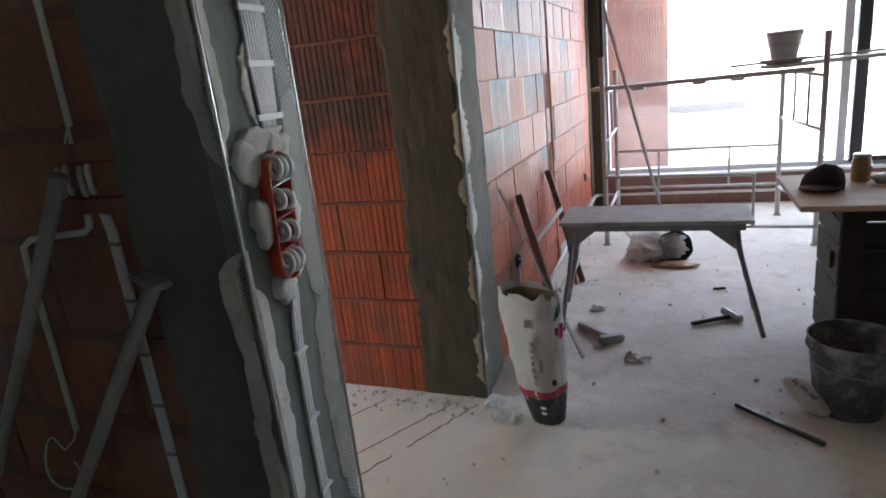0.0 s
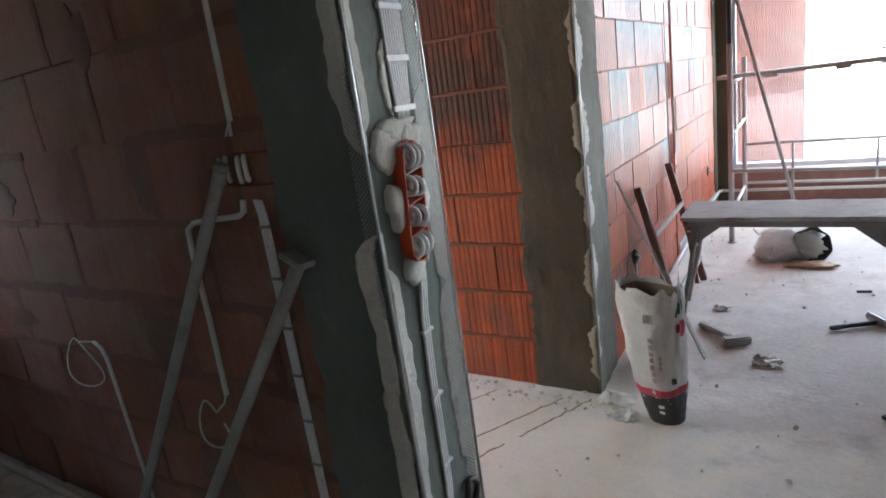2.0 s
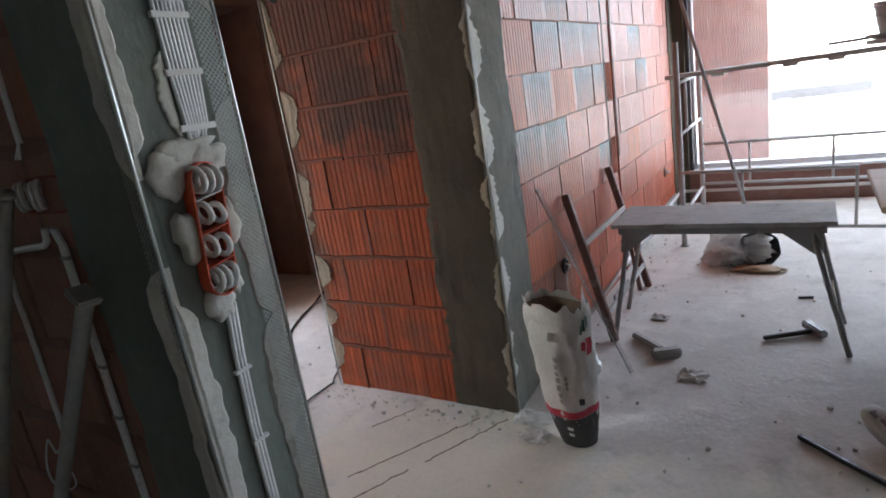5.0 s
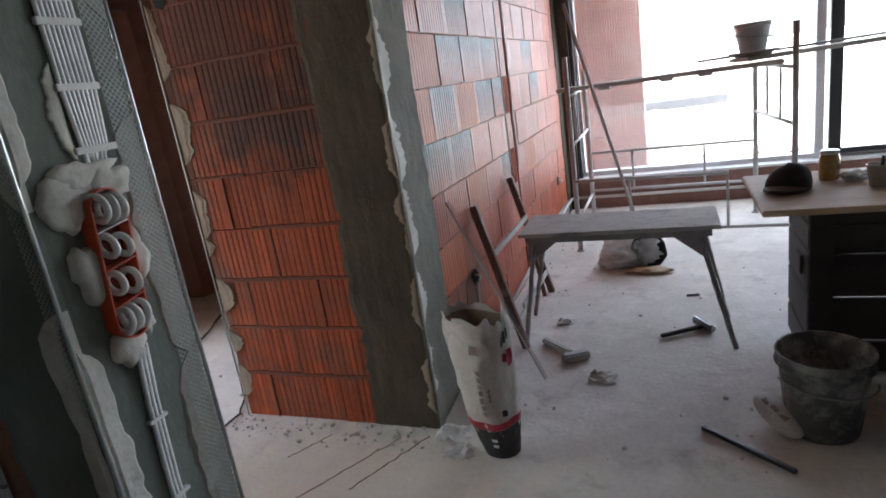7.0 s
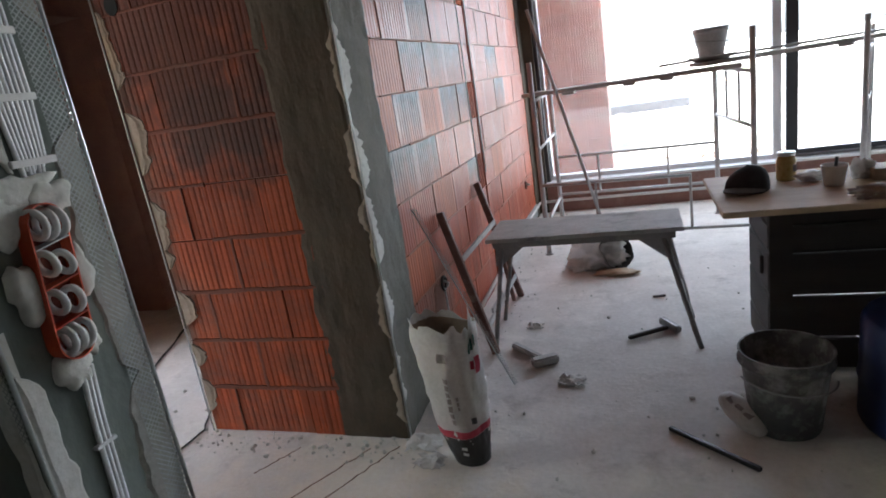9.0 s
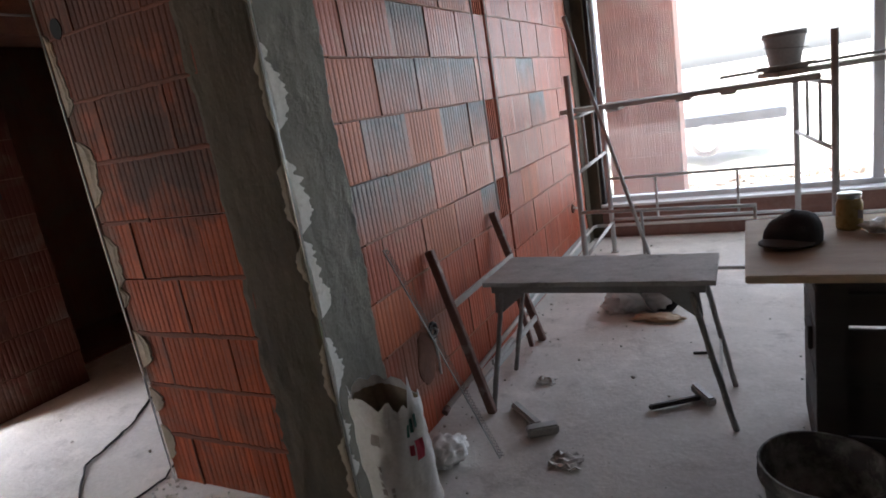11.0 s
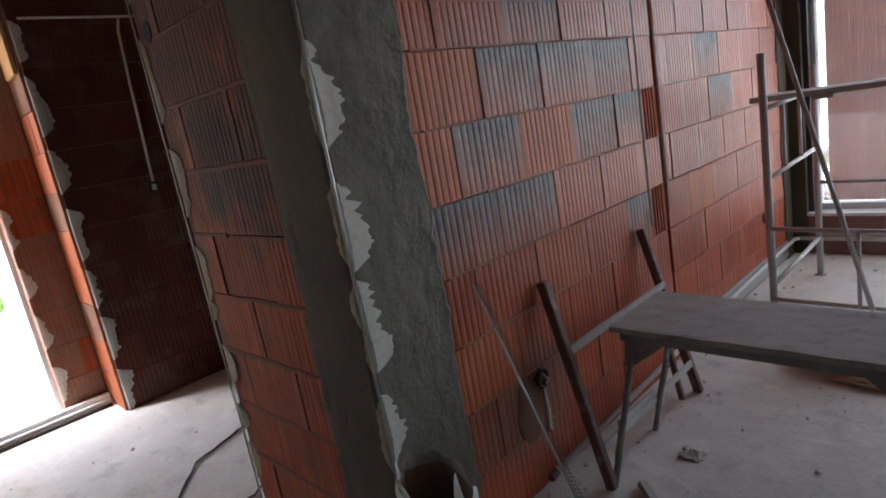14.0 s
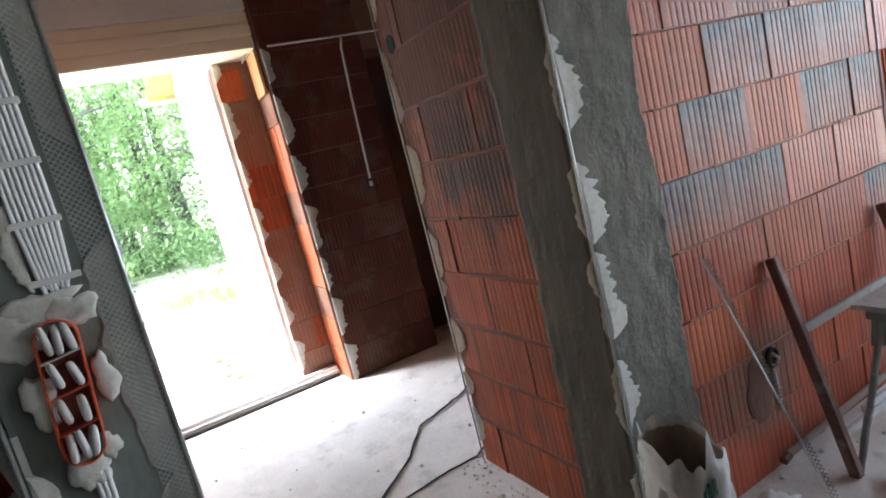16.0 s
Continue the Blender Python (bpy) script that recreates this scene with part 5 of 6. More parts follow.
bucket((1.755, 4.42, 0), 0.125, 0.162, 0.335, PAIL, "black builder's bucket smeared with dry cement")
bk = thing("plastic_drum", "dark blue plastic drum beside the crate", "drum", (2.27, 4.45, 0))
bm = bmesh.new()
rings = lathe(bm, [(0.24, 0.0), (0.25, 0.02), (0.25, 0.17), (0.258, 0.19), (0.25, 0.21), (0.25, 0.42), (0.235, 0.445), (0.05, 0.45)], 40, (2.27, 4.45, 0))
bm.faces.new(rings[0][::-1]); bm.faces.new(rings[-1])
part("shell", bm, BLUE, bk, smooth=True)
hm = thing("lump_hammer", "dusty dark hammer lying on the concrete floor", "hammer", (1.3, 5.3, 0))
part("handle", obox(bmesh.new(), (1.15, 5.20, 0.016), (1.36, 5.32, 0.022), 0.026, 0.022, bevel=0.006), DARKWOOD, hm, "dark wooden handle")
part("head", obox(bmesh.new(), (1.33, 5.41, 0.026), (1.415, 5.27, 0.026), 0.042, 0.042, bevel=0.008), STEEL, hm, "dusty steel head")
fl2 = thing("brick_hammer", "cement-covered hammer lying on the concrete floor", "hammer", (0.65, 5.0, 0))
part("handle", obox(bmesh.new(), (0.52, 5.12, 0.018), (0.70, 4.95, 0.022), 0.04, 0.032, bevel=0.008), BOARD, fl2)
part("head", obox(bmesh.new(), (0.665, 4.885, 0.024), (0.79, 4.955, 0.024), 0.055, 0.046, bevel=0.008), BOARD, fl2)
rod = thing("metal_rod", "dark steel bar lying on the concrete floor", "bar", (1.45, 4.2, 0))
part("bar", obox(bmesh.new(), (1.32, 4.35, 0.010), (1.615, 4.105, 0.010), 0.02, 0.018, bevel=0.003), FRAME_DARK, rod)
tool = thing("grout_pouch", "small white pouch with grey print leaning by the bucket", "pouch", (1.6, 4.42, 0))
bm = bmesh.new()
bmesh.ops.create_icosphere(bm, subdivisions=3, radius=1.0)
M = Matrix.Translation((1.60, 4.40, 0.055)) @ pose(0, 0, 0, 0, 18, -52) @ Matrix.Diagonal((0.115, 0.05, 0.048, 1))
for v in bm.verts:
    c = v.co.copy()
    v.co = M @ Vector((math.copysign(abs(c.x) ** 0.75, c.x), math.copysign(abs(c.y) ** 0.8, c.y), c.z * (1 + 0.15 * noise.noise(c * 2.5))))
part("body", bm, PAPER, tool, smooth=True)
for k in range(3):
    bm = bmesh.new()
    MM = Matrix.Translation((1.60, 4.40, 0.055)) @ pose(0, 0, 0, 0, 18, -52)
    g = bmesh.ops.create_cube(bm, size=1, matrix=MM @ Matrix.Translation((-0.05 + 0.045 * k, -0.02, 0.043 - 0.004 * abs(k - 1))) @ Matrix.Diagonal((0.03, 0.03, 0.008, 1)))
    part("print_bar", bm, PRINT_GREY, tool)
def litter(x, y, s, seed, mat, label):
    bm = bmesh.new()
    n = 7
    g = [[bm.verts.new((x + s * (i / n - 0.5) * (1 + 0.5 * noise.noise((j * 0.7, seed, 1))), y + s * 0.8 * (j / n - 0.5) * (1 + 0.5 * noise.noise((i * 0.7, seed, 2))), 0.004 + s * 0.34 * abs(noise.noise((i * 0.55, j * 0.55, seed))))) for j in range(n + 1)] for i in range(n + 1)]
    for i in range(n):
        for j in range(n):
            bm.faces.new((g[i][j], g[i + 1][j], g[i + 1][j + 1], g[i][j + 1]))
    r = bmesh.ops.extrude_face_region(bm, geom=bm.faces[:])
    for v in [q for q in r["geom"] if isinstance(q, bmesh.types.BMVert)]:
        v.co.z = max(0.0, v.co.z - 0.003)
    return solid("paper_scrap", bm, mat, label, "paper")
litter(0.30, 4.17, 0.16, 9, SACKFILM, "torn white plastic scrap by the wall corner")
litter(0.36, 4.05, 0.12, 12, PAPER, "torn white paper scrap beside the sack")
litter(0.885, 4.735, 0.13, 3, PAPER, "crumpled white paper scrap on the concrete floor")
litter(0.60, 5.40, 0.09, 5, PAPER, "thin pale paper shred on the concrete floor")
big_bag = crumple("empty_sack", (0.93, 6.55, 0), (0.19, 0.16, 0.13), SACKFILM, "crumpled white empty sack on the floor", "sack", 41)
crumple("empty_sack", (0.80, 6.45, 0), (0.10, 0.09, 0.06), SACKFILM, "crumpled white paper packing on the floor", "sack", 42)
mouth = thing("torn_sack", "torn white sack on its side, black lining showing in its mouth", "sack", (1.07, 6.4, 0))
AXIS = Vector((0.6, -0.62, 0.5)).normalized()
turn = AXIS.to_track_quat("Z", "Y").to_matrix().to_4x4()
turn.translation = (1.02, 6.5, 0.085)
for nm, mat, prof in (("body", SACKFILM, ((0.03, -0.16), (0.085, -0.09), (0.105, 0.0), (0.13, 0.07), (0.136, 0.085))), ("lining", PRINT_BLACK, ((0.133, 0.084), (0.122, 0.065), (0.095, -0.01), (0.05, -0.08)))):
    bm = bmesh.new()
    rings = lathe(bm, prof, 30, (0, 0, 0), 0.35, 6)
    bm.faces.new(rings[-1] if nm == "lining" else rings[0][::-1])
    for v in bm.verts:
        v.co.x *= 1.15
        v.co = turn @ v.co
        v.co.z = max(0.003, v.co.z)
    part(nm, bm, mat, mouth, smooth=True)
crumple("cardboard_scrap", (1.05, 6.3, 0), (0.13, 0.06, 0.02), PLY, "flattened brown cardboard scrap on the floor", "cardboard", 44)
st = thing("short_stick", "short dark stick on the concrete floor", "stick", (1.33, 5.83, 0))
part("bar", obox(bmesh.new(), (1.295, 5.825, 0.006), (1.37, 5.84, 0.006), 0.012, 0.012), DARKWOOD, st)
st = thing("short_stick", "pale splinter of wood on the concrete floor", "stick", (0.64, 7.2, 0))
part("bar", obox(bmesh.new(), (0.62, 7.3, 0.006), (0.68, 7.1, 0.006), 0.016, 0.012), PLANK, st)
bm = box(bmesh.new(), 1.93, 2.12, 5.88, 6.05, 0.0, 0.02, bevel=0.003)
solid("white_panel", bm, WHITE, "small white panel lying behind the crate", "panel")

# hall cables on the floor
for i, pts in enumerate((((-0.80, 3.35), (-0.97, 3.645), (-1.22, 3.95), (-1.50, 4.15), (-1.58, 4.35), (-1.665, 4.56), (-1.9, 4.9), (-2.2, 5.6)), ((-0.60, 3.3), (-0.89, 3.71), (-0.93, 4.0), (-0.925, 4.19), (-1.1, 4.5)))):
    c = thing("floor_cable", "black electric cable lying loosely on the floor", "cable", (*pts[0], 0))
    fine = []
    for a, b in zip(pts, pts[1:]):
        for k in range(6):
            f = k / 6
            fine.append((a[0] + (b[0] - a[0]) * f + 0.012 * noise.noise((k * 0.6 + a[0] * 9, i, 0)), a[1] + (b[1] - a[1]) * f + 0.012 * noise.noise((k * 0.6, a[1] * 9, i)), 0.007))
    part("cable", tube(bmesh.new(), fine, 0.0048, 6), BLACK, c, smooth=True)
    if i == 0:
        part("cable", tube(bmesh.new(), [(p[0] + 0.014 * math.sin(p[1] * 9), p[1] + 0.01, 0.012) for p in fine], 0.004, 6), BLACK, c, smooth=True)

# stub wall fittings
sk = thing("wall_box", "small dark flush box with white insert on the brick stub", "socket box", (-2.69, 4.73, 1.42))
part("box", box(bmesh.new(), -2.69, -2.675, 4.69, 4.77, 1.38, 1.46, bevel=0.004), BLACK, sk)
part("insert", box(bmesh.new(), -2.674, -2.668, 4.715, 4.745, 1.40, 1.44, bevel=0.002), WHITE, sk)
part("pipe", tube(bmesh.new(), [(-2.68, 4.735, 1.46), (-2.68, 4.76, 2.1), (-2.68, 4.78, 2.45), (-2.68, 4.80, 2.52)], 0.0095, 8), CABLE, sk, smooth=True)
part("pipe", tube(bmesh.new(), [(-2.68, 4.24, 2.53), (-2.68, 4.78, 2.535), (-2.68, 5.3, 2.54)], 0.008, 8), CABLE, sk, smooth=True)
# inner shade of the hole drawn as a flat black disc on the wall
hole = [(-0.775 + 0.035 * math.cos(a), 4.207, 2.03 + 0.04 * math.sin(a)) for a in [2 * math.pi * k / 16 for k in range(16)]]
bm = bmesh.new()
c0 = [bm.verts.new(p) for p in hole]
c1 = [bm.verts.new((p[0], 4.2105, p[2])) for p in hole]
bm.faces.new(c0)
for k in range(16):
    bm.faces.new((c0[k], c0[(k + 1) % 16], c1[(k + 1) % 16], c1[k]))
part("hole", bm, HOLE_SHADE, wall_hall, "drilled hole, its shade drawn as a black disc")

# ---- scaffold ----
def pole(parent, a, b, r=0.017, name="tube"):
    part(name, tube(bmesh.new(), [a, b], r, 10), SCAFF, parent, smooth=True)


def h_frame(x0, y0, x1, y1, top0, top1):
    s = thing("scaffold_trestle", "dusty grey tubular scaffold frame standing before the window", "scaffold", (x0, y0, 0), group="scaffold frames")
    pole(s, (x0, y0, 0), (x0, y0, top0), 0.021, "post")
    pole(s, (x1, y1, 0), (x1, y1, top1), 0.021, "post")
    for z in (1.27, 0.88, 0.25):
        pole(s, (x0, y0, z), (x1, y1, z + 0.02), 0.014, "rung")
    for f in (0.33, 0.66):
        pole(s, (x0 + (x1 - x0) * f, y0 + (y1 - y0) * f, 0.89), (x0 + (x1 - x0) * f, y0 + (y1 - y0) * f, 1.27), 0.011, "bar")
    for (x, y) in ((x0, y0), (x1, y1)):
        part("foot", tube(bmesh.new(), [(x, y, 0), (x, y, 0.012)], 0.035, 10), SCAFF, s)
    return s


h_frame(0.495, 6.88, 0.50, 7.88, 1.57, 1.45)
h_frame(2.058, 6.87, 1.92, 7.85, 1.573, 1.29)
h_frame(2.90, 7.4, 3.15, 8.1, 1.53, 1.45)
br = thing("scaffold_brace", "low tubular guard brace between scaffold frames", "scaffold", (1.1, 6.87, 0), group="scaffold braces")
pole(br, (0.50, 6.87, 0.595), (1.62, 6.85, 0.575), 0.013, "rail")
pole(br, (0.50, 6.87, 0.17), (2.055, 6.85, 0.15), 0.013, "rail")
for x in (0.92, 1.62):
    pole(br, (x, 6.86, 0.16), (x, 6.86, 0.585), 0.011, "bar")
br = thing("scaffold_brace", "tubular guard brace close to the window", "scaffold", (1.1, 7.9, 0), group="scaffold braces")
pole(br, (0.49, 7.88, 0.665), (1.91, 7.87, 0.65), 0.013, "rail")
pole(br, (0.49, 7.88, 0.30), (1.91, 7.87, 0.29), 0.013, "rail")
for x in (0.89, 1.51):
    pole(br, (x, 7.88, 0.30), (x, 7.88, 0.655), 0.011, "bar")
dg = thing("scaffold_diagonal", "thin grey pole leaning across the scaffold frame", "pole", (0.96, 6.85, 0.0))
pole(dg, (0.53, 6.83, 1.95), (1.02, 6.84, 0.0), 0.013, "tube")
pl = thing("scaffold_plank", "weathered grey scaffold plank on the frames", "plank", (1.2, 7.1, 1.31), group="scaffold planks")
part("board", obox(bmesh.new(), (0.40, 7.12, 1.318), (2.0, 6.98, 1.318), 0.26, 0.03, bevel=0.003), PLANK, pl)
for x in (0.72, 1.18, 1.45):
    part("batten", box(bmesh.new(), x, x + 0.09, 6.95, 7.2, 1.283, 1.302), PLANK, pl)
pl = thing("scaffold_plank", "weathered grey scaffold plank on the frames", "plank", (2.6, 7.6, 1.34), group="scaffold planks")
part("board", obox(bmesh.new(), (1.72, 7.05, 1.36), (3.9, 8.05, 1.36), 0.26, 0.03, bevel=0.003), PLANK, pl)
part("batten", obox(bmesh.new(), (2.75, 7.35, 1.335), (2.85, 7.65, 1.335), 0.09, 0.02), PLANK, pl)
bar2 = thing("scaffold_pole", "thin dark pole lying over the scaffold planks", "pole", (1.6, 7.2, 1.39))
part("tube", tube(bmesh.new(), [(1.45, 7.1, 1.39), (3.1, 7.62, 1.40)], 0.010, 8), STEEL, bar2, smooth=True)
tray = thing("mortar_tray", "flat grey mortar board on the scaffold plank", "tray", (1.82, 7.15, 1.38))
bm = bmesh.new()
rings = lathe(bm, [(0.11, 0.0), (0.16, 0.03), (0.165, 0.034), (0.15, 0.035), (0.10, 0.01)], 28, (1.82, 7.12, 1.377), 0.1, 2)
bm.faces.new(rings[0][::-1]); bm.faces.new(rings[-1])
part("dish", bm, PLANK, tray, smooth=True)
bucket((1.82, 7.12, 1.412), 0.088, 0.122, 0.195, PAILTOP, "small grey mortar pail on the scaffold plank", "mortar_pail")

# ---- crumbs of mortar on the floor ----
def crumbs(parent, name, n, spots, seed):
    rnd = random.Random(seed)
    bm = bmesh.new()
    for _ in range(n):
        x, y = spots(rnd)
        s = 0.0022 + 0.010 * rnd.random() ** 4
        g = bmesh.ops.create_icosphere(bm, subdivisions=1, radius=s, matrix=Matrix.Translation((x, y, s * 0.4)))
        for v in g["verts"]:
            v.co += Vector((rnd.uniform(-1, 1), rnd.uniform(-1, 1), rnd.uniform(-0.6, 0.6))) * s * 0.35
    return solid(name, bm, DAB, "crumbs of dry mortar scattered on the floor", "debris", "stuff")


crumbs(None, "mortar_crumbs", 230, lambda r: (r.uniform(-0.95, 0.35), 4.20 - abs(r.gauss(0, 0.10))), 1)
crumbs(None, "mortar_crumbs", 160, lambda r: (0.22 + abs(r.gauss(0, 0.2)), r.uniform(4.2, 8.3)), 2)
crumbs(None, "mortar_crumbs", 210, lambda r: (r.uniform(-0.3, 2.2), r.uniform(3.0, 7.0)), 3)
crumbs(None, "mortar_crumbs", 60, lambda r: (r.uniform(-2.6, -0.9), r.uniform(3.0, 4.6)), 4)
for i, (a, b) in enumerate((((0.18, 4.15), (-0.02, 3.75)), ((-0.06, 3.68), (-0.33, 3.12)), ((0.05, 4.12), (-0.28, 3.55)), ((-0.3, 4.1), (-0.42, 3.9)))):
    va, vb = Vector((*a, 0)), Vector((*b, 0))
    pts = [va + (vb - va) * k / 24 + Vector((0.012 * noise.noise((k * 0.5, i, 0)), 0.01 * noise.noise((k * 0.5, i, 5)), 0.0)) for k in range(25)]
    bm = tube(bmesh.new(), pts, [0.004 + 0.003 * noise.noise((k * 0.8, i, 2)) for k in range(25)], 6, flat=0.25, flat_axis=(0, 0, 1))
    part("scratch", bm, SMEAR_GREY, floor, "dark scored line in the screed")

# ---- outside ----
bm = bmesh.new()
n = 60
def gz(x, y):
    d = max(0, 9.6 - y) if y > 8 else 0
    return -0.16 + 0.05 * noise.noise((x * 0.5, y * 0.5, 0)) + (0.10 if 9 < y < 12 else 0) * (1 + noise.noise((x * 1.5, y * 1.5, 5)))
xs = [-600, -200, -80, -40, -28] + [-22 + 0.6 * i for i in range(75)] + [26, 40, 80, 200, 600]
ys = [-600, -200, -80, -30, -14] + [-8 + 0.6 * i for i in range(55)] + [30, 45, 80, 200, 600]
g = [[bm.verts.new((x, y, gz(x, y))) for y in ys] for x in xs]
for i in range(len(xs) - 1):
    for j in range(len(ys) - 1):
        bm.faces.new((g[i][j], g[i + 1][j], g[i + 1][j + 1], g[i][j + 1]))
solid("ground", bm, SAND, "pale sandy building ground with patches of grass", "ground", "structure")

# brick pillar on the terrace
bm = box(bmesh.new(), 0.16, 0.94, 9.75, 10.3, -0.16, 2.9)
pillar = solid("terrace_pillar", bm, MORTAR, "red brick pillar outside the large window", "pillar", "structure")

# terrace roof on the pillar
bm = box(bmesh.new(), -3.4, 0.96, 8.92, 10.4, 2.9, 3.15, bevel=0.01)
solid("terrace_roof", bm, CONCRETE, "plain concrete terrace roof resting on the brick pillar", "roof", "structure")

# parked van far off
van = thing("parked_van", "white van parked outside beyond the terrace", "van", (0.2, 14.0, -0.16))
bm = box(bmesh.new(), -3.2, 0.45, 13.45, 15.2, 0.25, 2.1, bevel=0.12)
part("cab", bm, FRAME_WHITE, van, "white bodywork")


def disc(x, y, z, r, thick, seg=28):
    bm = bmesh.new()
    bmesh.ops.create_cone(bm, cap_ends=True, segments=seg, radius1=r, radius2=r * 0.96, depth=thick, matrix=pose(x, y, z, 90, 0, 0))
    return bm


for x in (0.98, -2.2):
    w = part("wheel", disc(x, 13.46, 0.27, 0.265, 0.2), CAPBRIM, van, "dusty grey tyre")
    part("rim", disc(x, 13.35, 0.27, 0.165, 0.06), FRAME_WHITE, w, "pale rim")
part("flatbed", box(bmesh.new(), 0.46, 2.15, 13.5, 15.1, 0.50, 0.66, bevel=0.02), FRAME_DARK, van, "dark flatbed frame")
part("mudguard", box(bmesh.new(), 1.36, 1.42, 13.45, 13.6, 0.06, 0.5), STEEL, van)
rnd = random.Random(91)
bm = bmesh.new()
for _ in range(900):
    x, y, r = rnd.uniform(-0.3, 3.2), rnd.uniform(9.0, 11.4), 0.015 + 0.05 * rnd.random() ** 2
    g = bmesh.ops.create_icosphere(bm, subdivisions=1, radius=r, matrix=Matrix.Translation((x, y, gz(x, y) + r * 0.4)))
    for v in g["verts"]:
        v.co += Vector((rnd.uniform(-1, 1), rnd.uniform(-1, 1), rnd.uniform(-0.5, 0.5))) * r * 0.4
solid("rubble_stones", bm, KRAFT, "brown rubble scattered on the terrace ground", "rubble", "stuff")

# neighbouring wing with eave
bm = box(bmesh.new(), -9.0, -3.3, 4.40, 4.60, -0.16, 3.9)
wing = solid("house_wing", bm, RENDER_WHITE, "sunlit white rendered house wing outside the entrance", "house", "structure")
ev = thing("roof_eave", "pine-boarded roof eave with grey gutter outside", "eave", (-9.0, 4.2, 3.4), kind="structure")
for k in range(4):
    y = 4.05 + 0.125 * k
    part("soffit_board", obox(bmesh.new(), (-9.15, y, 3.47), (-7.4, y, 4.15), 0.118, 0.03, bevel=0.003), PINE_SHADED, ev)
part("fascia", box(bmesh.new(), -9.2, -9.155, 3.98, 4.5, 3.40, 3.58), PINE_SHADED, ev)
part("gutter", tube(bmesh.new(), [(-9.27, 3.88, 3.42), (-9.27, 4.46, 3.42)], 0.065, 10), STEEL, ev, smooth=True)


def tree(x, y, h, r, seed, birch=False):
    rnd = random.Random(seed)
    t = thing("tree", "tall leafy woodland tree with a slender grey trunk", "tree", (x, y, -0.16), group="woodland trees")
    n = 9
    pts = [(x + 0.25 * noise.noise((k * 0.4, seed, 0)), y + 0.25 * noise.noise((k * 0.4, seed, 4)), -0.2 + h * k / n) for k in range(n + 1)]
    part("trunk", tube(bmesh.new(), pts, [r * (1 - 0.75 * k / n) for k in range(n + 1)], 10), BARK, t, smooth=True)
    bm = bmesh.new()
    for k in range(7):
        z = h * (0.25 + 0.1 * k)
        a = rnd.uniform(0, 6.28)
        L = rnd.uniform(1.0, 2.0)
        tube(bm, [(x, y, z), (x + L * 0.5 * math.cos(a), y + L * 0.5 * math.sin(a), z + 0.4), (x + L * math.cos(a), y + L * math.sin(a), z + 0.5)], [r * 0.3, r * 0.2, 0.01], 6)
    part("limb", bm, BARK, t)
    vs, fs = [], []
    for c in range(34):
        a, rr, z = rnd.uniform(0, 6.28), rnd.uniform(0.3, 2.3), h * (rnd.uniform(0.0, 0.1) if c % 6 == 0 else 0.16 + 0.84 * rnd.random())
        cx, cy = x + rr * math.cos(a), y + rr * math.sin(a)
        for _ in range(140):
            p = Vector((cx + rnd.gauss(0, 0.38), cy + rnd.gauss(0, 0.38), z + rnd.gauss(0, 0.3)))
            u = Vector((rnd.gauss(0, 1), rnd.gauss(0, 1), rnd.gauss(0, 1))).normalized() * rnd.uniform(0.035, 0.085)
            w = u.orthogonal().normalized() * u.length * 0.7
            i = len(vs)
            vs += [p - u, p + w, p + u, p - w]
            fs.append((i, i + 1, i + 2, i + 3))
    me = bpy.data.meshes.new("crown")
    me.from_pydata([tuple(v) for v in vs], [], fs)
    me.materials.append(LEAF)
    ob = new("crown", me)
    ob.parent = t
    ob.matrix_parent_inverse = Matrix.Translation((-x, -y, 0.16))


trnd = random.Random(77)
for i in range(30):
    tree(-16.5 - trnd.uniform(0, 9), -1.5 + 13 * (i + trnd.random()) / 30, trnd.uniform(8, 12), trnd.uniform(0.12, 0.26), 200 + i)
bm = bmesh.new()
rnd = random.Random(5)
vs, fs = [], []
for _ in range(9000):
    x, y = -9.5 - abs(rnd.gauss(0, 3)), rnd.uniform(0, 7)
    if noise.noise((x * 0.5, y * 0.5, 9)) < 0.05:
        continue
    hh, a = rnd.uniform(0.08, 0.3), rnd.uniform(0, 6.28)
    i = len(vs)
    vs += [(x, y, -0.17), (x + 0.03 * math.cos(a), y + 0.03 * math.sin(a), -0.17), (x + 0.12 * math.sin(a), y - 0.12 * math.cos(a), -0.16 + hh)]
    fs.append((i, i + 1, i + 2))
bm.free()
me = bpy.data.meshes.new("grass")
me.from_pydata(vs, [], fs)
me.materials.append(GRASS)
tagged(new("grass", me), "tufts of bright green grass on the sandy ground", "grass", "", "stuff")
for i, (x, y, z, s) in enumerate(((-4.4, 3.58, -0.14, 0.03), (-4.6, 3.5, -0.14, 0.035), (-5.0, 3.55, -0.14, 0.03), (-5.3, 3.5, -0.14, 0.04))):
    ob = crumple("rubble", (x, y, 0), (s, s, s * 0.6), BRICK, "broken brick rubble on the ground outside", "rubble", 60 + i)
    ob.location.z = z
stk = thing("long_stick", "grey stick lying on the ground outside", "stick", (-6.6, 3.0, -0.12))
part("bar", tube(bmesh.new(), [(-6.9, 3.1, -0.12), (-6.2, 2.75, -0.1)], 0.02, 6), BARK, stk)

# ---- bricks of the walls ----
BURNT = ((6, 4.95, 5.2), (6, 5.35, 5.6), (6, 5.7, 6.0), (5, 4.8, 5.0), (5, 5.55, 5.75), (5, 5.85, 6.05), (4, 4.6, 4.85), (4, 5.0, 5.2), (7, 5.2, 5.4),
         (8, 5.6, 5.95), (3, 5.9, 6.08), (6, 6.6, 7.0), (5, 7.0, 7.35))
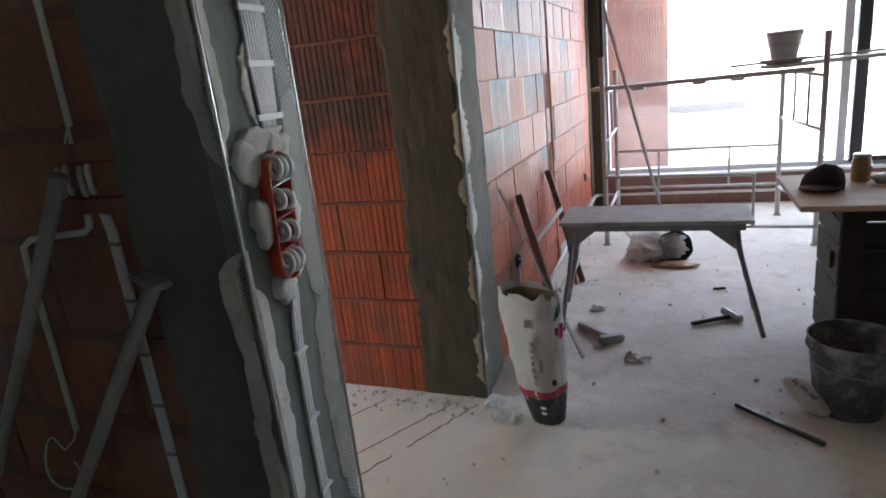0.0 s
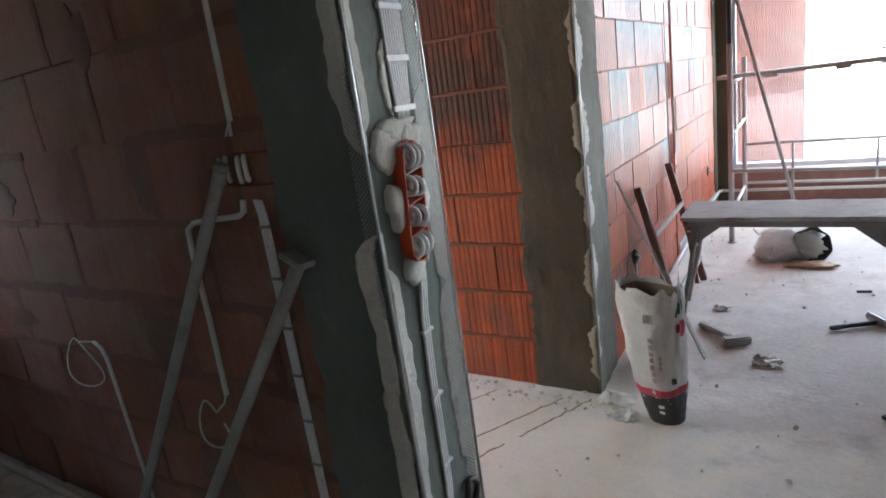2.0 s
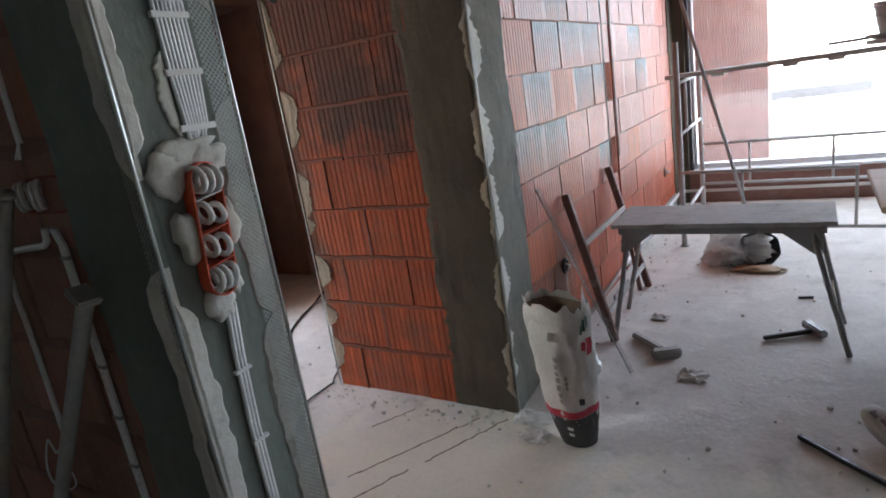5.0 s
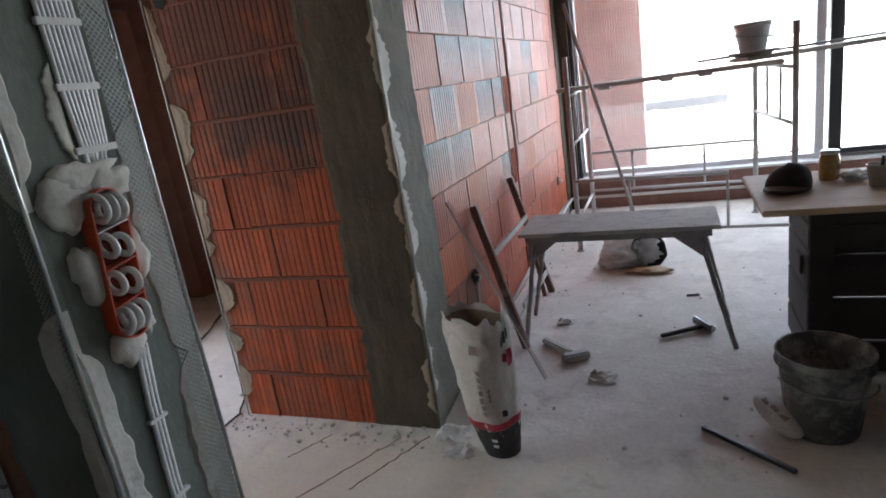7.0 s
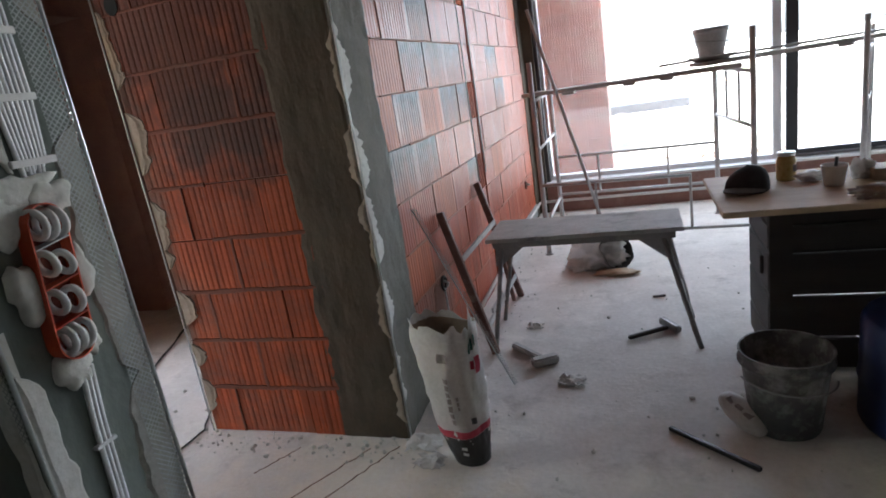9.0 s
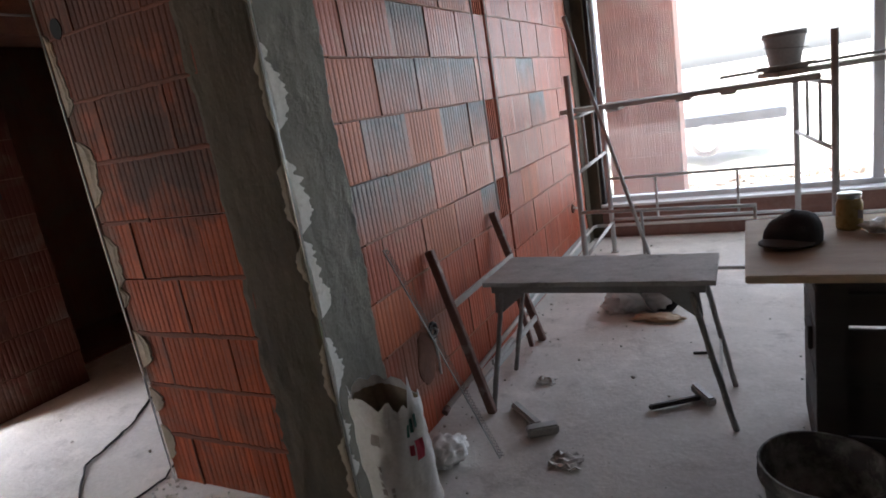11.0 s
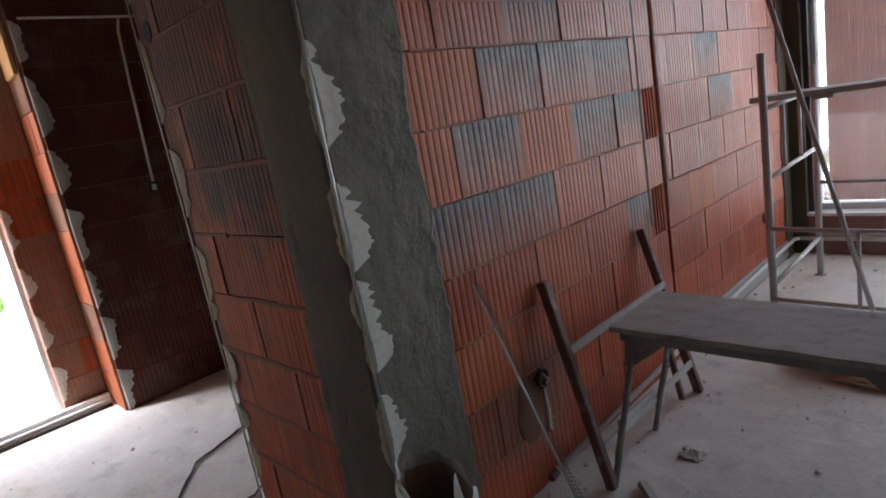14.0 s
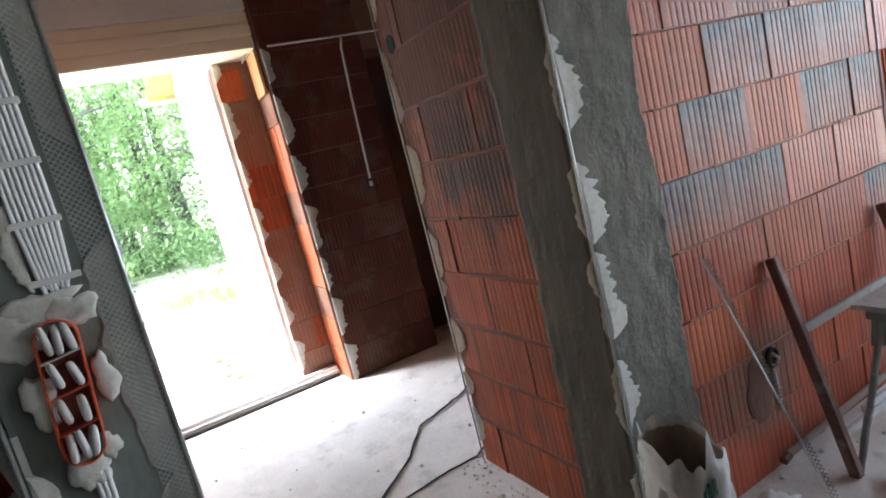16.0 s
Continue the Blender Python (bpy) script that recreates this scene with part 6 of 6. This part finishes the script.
ORANGE_BLOCKS = ((5, 5.2, 5.4), (5, 4.5, 4.72), (2, 4.6, 4.9))


def pick_long(rnd, y, z):
    q, c = rnd.random(), int(round(z / 0.25))
    if any(c == k and a < y < b for k, a, b in BURNT):
        return BRICK_BURNT
    if any(c == k and a < y < b for k, a, b in ORANGE_BLOCKS):
        return BRICK_ORANGE
    return BRICK_ORANGE if q > 0.95 else BRICK_PINK


CHASE0, CHASE1 = 6.08, 6.27
brick_wall(wall_long, lambda u, z, o: (0.19 + o, u, z), 4.50, CHASE0, 0, 3.0, 90, 0.367, pick_long, 5, shift=0.045)
brick_wall(wall_long, lambda u, z, o: (0.19 + o, u, z), CHASE1, 8.40, 0, 3.0, 90, 0.375, pick_long, 6, shift=0.1)
SLOTS = (3, 5, 8)
brick_wall(wall_long, lambda u, z, o: (0.184, u, z), CHASE0 + 0.004, CHASE1 - 0.004, 0, 3.0, 90, 0.375, lambda r, a, z: BRICK_PINK, 7, shift=0.17, skip=lambda a, b, z: int(round(z / 0.25)) in SLOTS)
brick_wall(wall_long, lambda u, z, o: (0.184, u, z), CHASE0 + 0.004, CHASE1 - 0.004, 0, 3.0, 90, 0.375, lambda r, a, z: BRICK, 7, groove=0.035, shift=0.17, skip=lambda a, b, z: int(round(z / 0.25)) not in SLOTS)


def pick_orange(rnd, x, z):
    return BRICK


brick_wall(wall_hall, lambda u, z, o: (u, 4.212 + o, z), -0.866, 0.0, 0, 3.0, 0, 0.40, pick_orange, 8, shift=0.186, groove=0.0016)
brick_wall(wall_cable, lambda u, z, o: (u, 2.712 + o, z), -3.015, 0.0, 0, 3.0, 0, 0.375, lambda r, a, z: BRICK_BROWN, 9, groove=0.0004, h=0.245)
# hall face kept brown to dim the light it bounces into the hall
brick_wall(wall_cable, lambda u, z, o: (-u, 2.812 + o, z), 0.0, 3.02, 0, 3.0, 180, 0.375, lambda r, a, z: BRICK_BROWN, 10, groove=0.0012)
brick_wall(wall_entry, lambda u, z, o: (-2.692 + o, u, z), 4.19, 4.95, 0, 3.0, 90, 0.375, lambda r, a, z: BRICK_HALL_SHADE, 11)
brick_wall(wall_entry, lambda u, z, o: (-3.06 + o, u, z), JY, 4.17, 0, 2.5, 90, 0.375, lambda r, a, z: BRICK_BROWN if r.random() < 0.65 else BRICK, 16)
# jamb face: doorway light painted in with brighter orange brick
brick_wall(wall_entry, lambda u, z, o: (u, 4.172 + o, z), -3.055, -2.705, 0, 2.5, 0, 0.42, lambda r, a, z: BRICK_ORANGE if r.random() < 0.7 else BRICK_BROWN, 12, groove=0.0)
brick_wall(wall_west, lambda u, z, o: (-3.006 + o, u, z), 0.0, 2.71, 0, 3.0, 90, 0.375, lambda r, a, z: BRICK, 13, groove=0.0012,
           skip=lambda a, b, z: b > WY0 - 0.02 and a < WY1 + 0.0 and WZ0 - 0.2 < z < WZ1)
brick_wall(pillar, lambda u, z, o: (u, 9.738 + o, z), 0.16, 0.94, -0.16, 2.84, 0, 0.375, lambda r, a, z: BRICK_MAUVE, 15, groove=0.0012)


# ---- mortar squeezed from the joints ----
def joint_strips(parent, flat, tall, x0, x1, zs, width, mat, seed, upright, cover=0.8):
    rnd = random.Random(seed)
    for i, z in enumerate(zs):
        x = x0
        while x < x1 - 0.1:
            e = min(x1, x + rnd.uniform(0.25, 0.8))
            if rnd.random() < cover:
                w, s = width * rnd.uniform(0.6, 1.2), rnd.randint(1, 999)
                part("mortar_joint", ragged(bmesh.new(), flat, jag(z - w, w * 0.5, 9, s), jag(z + w * 0.6, w * 0.5, 9, s + 3), x, e, 0.0038, 36, 4, s, rough=0.0005, skirt=0.003), mat, parent)
            x = e
    for x, z in upright:
        if x0 + 0.03 < x < x1 - 0.03 and rnd.random() < cover * 0.8:
            w, s = width * rnd.uniform(0.4, 0.9), rnd.randint(1, 999)
            part("mortar_joint", ragged(bmesh.new(), tall, jag(x - w, w * 0.6, 12, s), jag(x + w, w * 0.6, 12, s + 3), z, z + 0.25, 0.0038, 24, 4, s, rough=0.0005, skirt=0.003), mat, parent)


courses = [0.25 * k for k in range(1, 11)]
UP, EAST, NORTH, SOUTH = (0, 0, 1), (1, 0, 0), (0, 1, 0), (0, -1, 0)
cable_flat, cable_tall = on_plane((0, 2.712, 0), UP, EAST, SOUTH), on_plane((0, 2.712, 0), EAST, UP, SOUTH)
hall_flat, hall_tall = on_plane((0, 4.212, 0), UP, EAST, SOUTH), on_plane((0, 4.212, 0), EAST, UP, SOUTH)
long_flat, long_tall = on_plane((0.189, 0, 0), UP, NORTH, EAST), on_plane((0.189, 0, 0), NORTH, UP, EAST)
joint_strips(wall_cable, cable_flat, cable_tall, -3.0, 0.0, courses, 0.024, JOINT, 61, [(-3.39 + 0.1875 * (k % 2) + 0.375 * m, 0.25 * k) for k in range(10) for m in range(1, 10)])
joint_strips(wall_hall, hall_flat, hall_tall, -0.84, 0.0, courses, 0.011, JOINT_RED, 62, [(-1.266 + (0.186 + 0.2 * (k % 2)) % 0.4 + 0.4 * m, 0.25 * k) for k in range(10) for m in range(1, 4)], cover=0.75)
joint_strips(wall_long, long_flat, long_tall, 4.6, 6.06, courses, 0.006, JOINT_PINK, 63, [(4.178 + 0.1835 * (k % 2) + 0.367 * m, 0.25 * k) for k in range(10) for m in range(1, 6)], cover=0.6)
joint_strips(wall_long, long_flat, long_tall, 6.3, 8.2, courses, 0.007, JOINT_PINK, 64, [(5.895 + (0.1 + 0.1875 * (k % 2)) % 0.375 + 0.375 * m, 0.25 * k) for k in range(10) for m in range(1, 7)], cover=0.7)
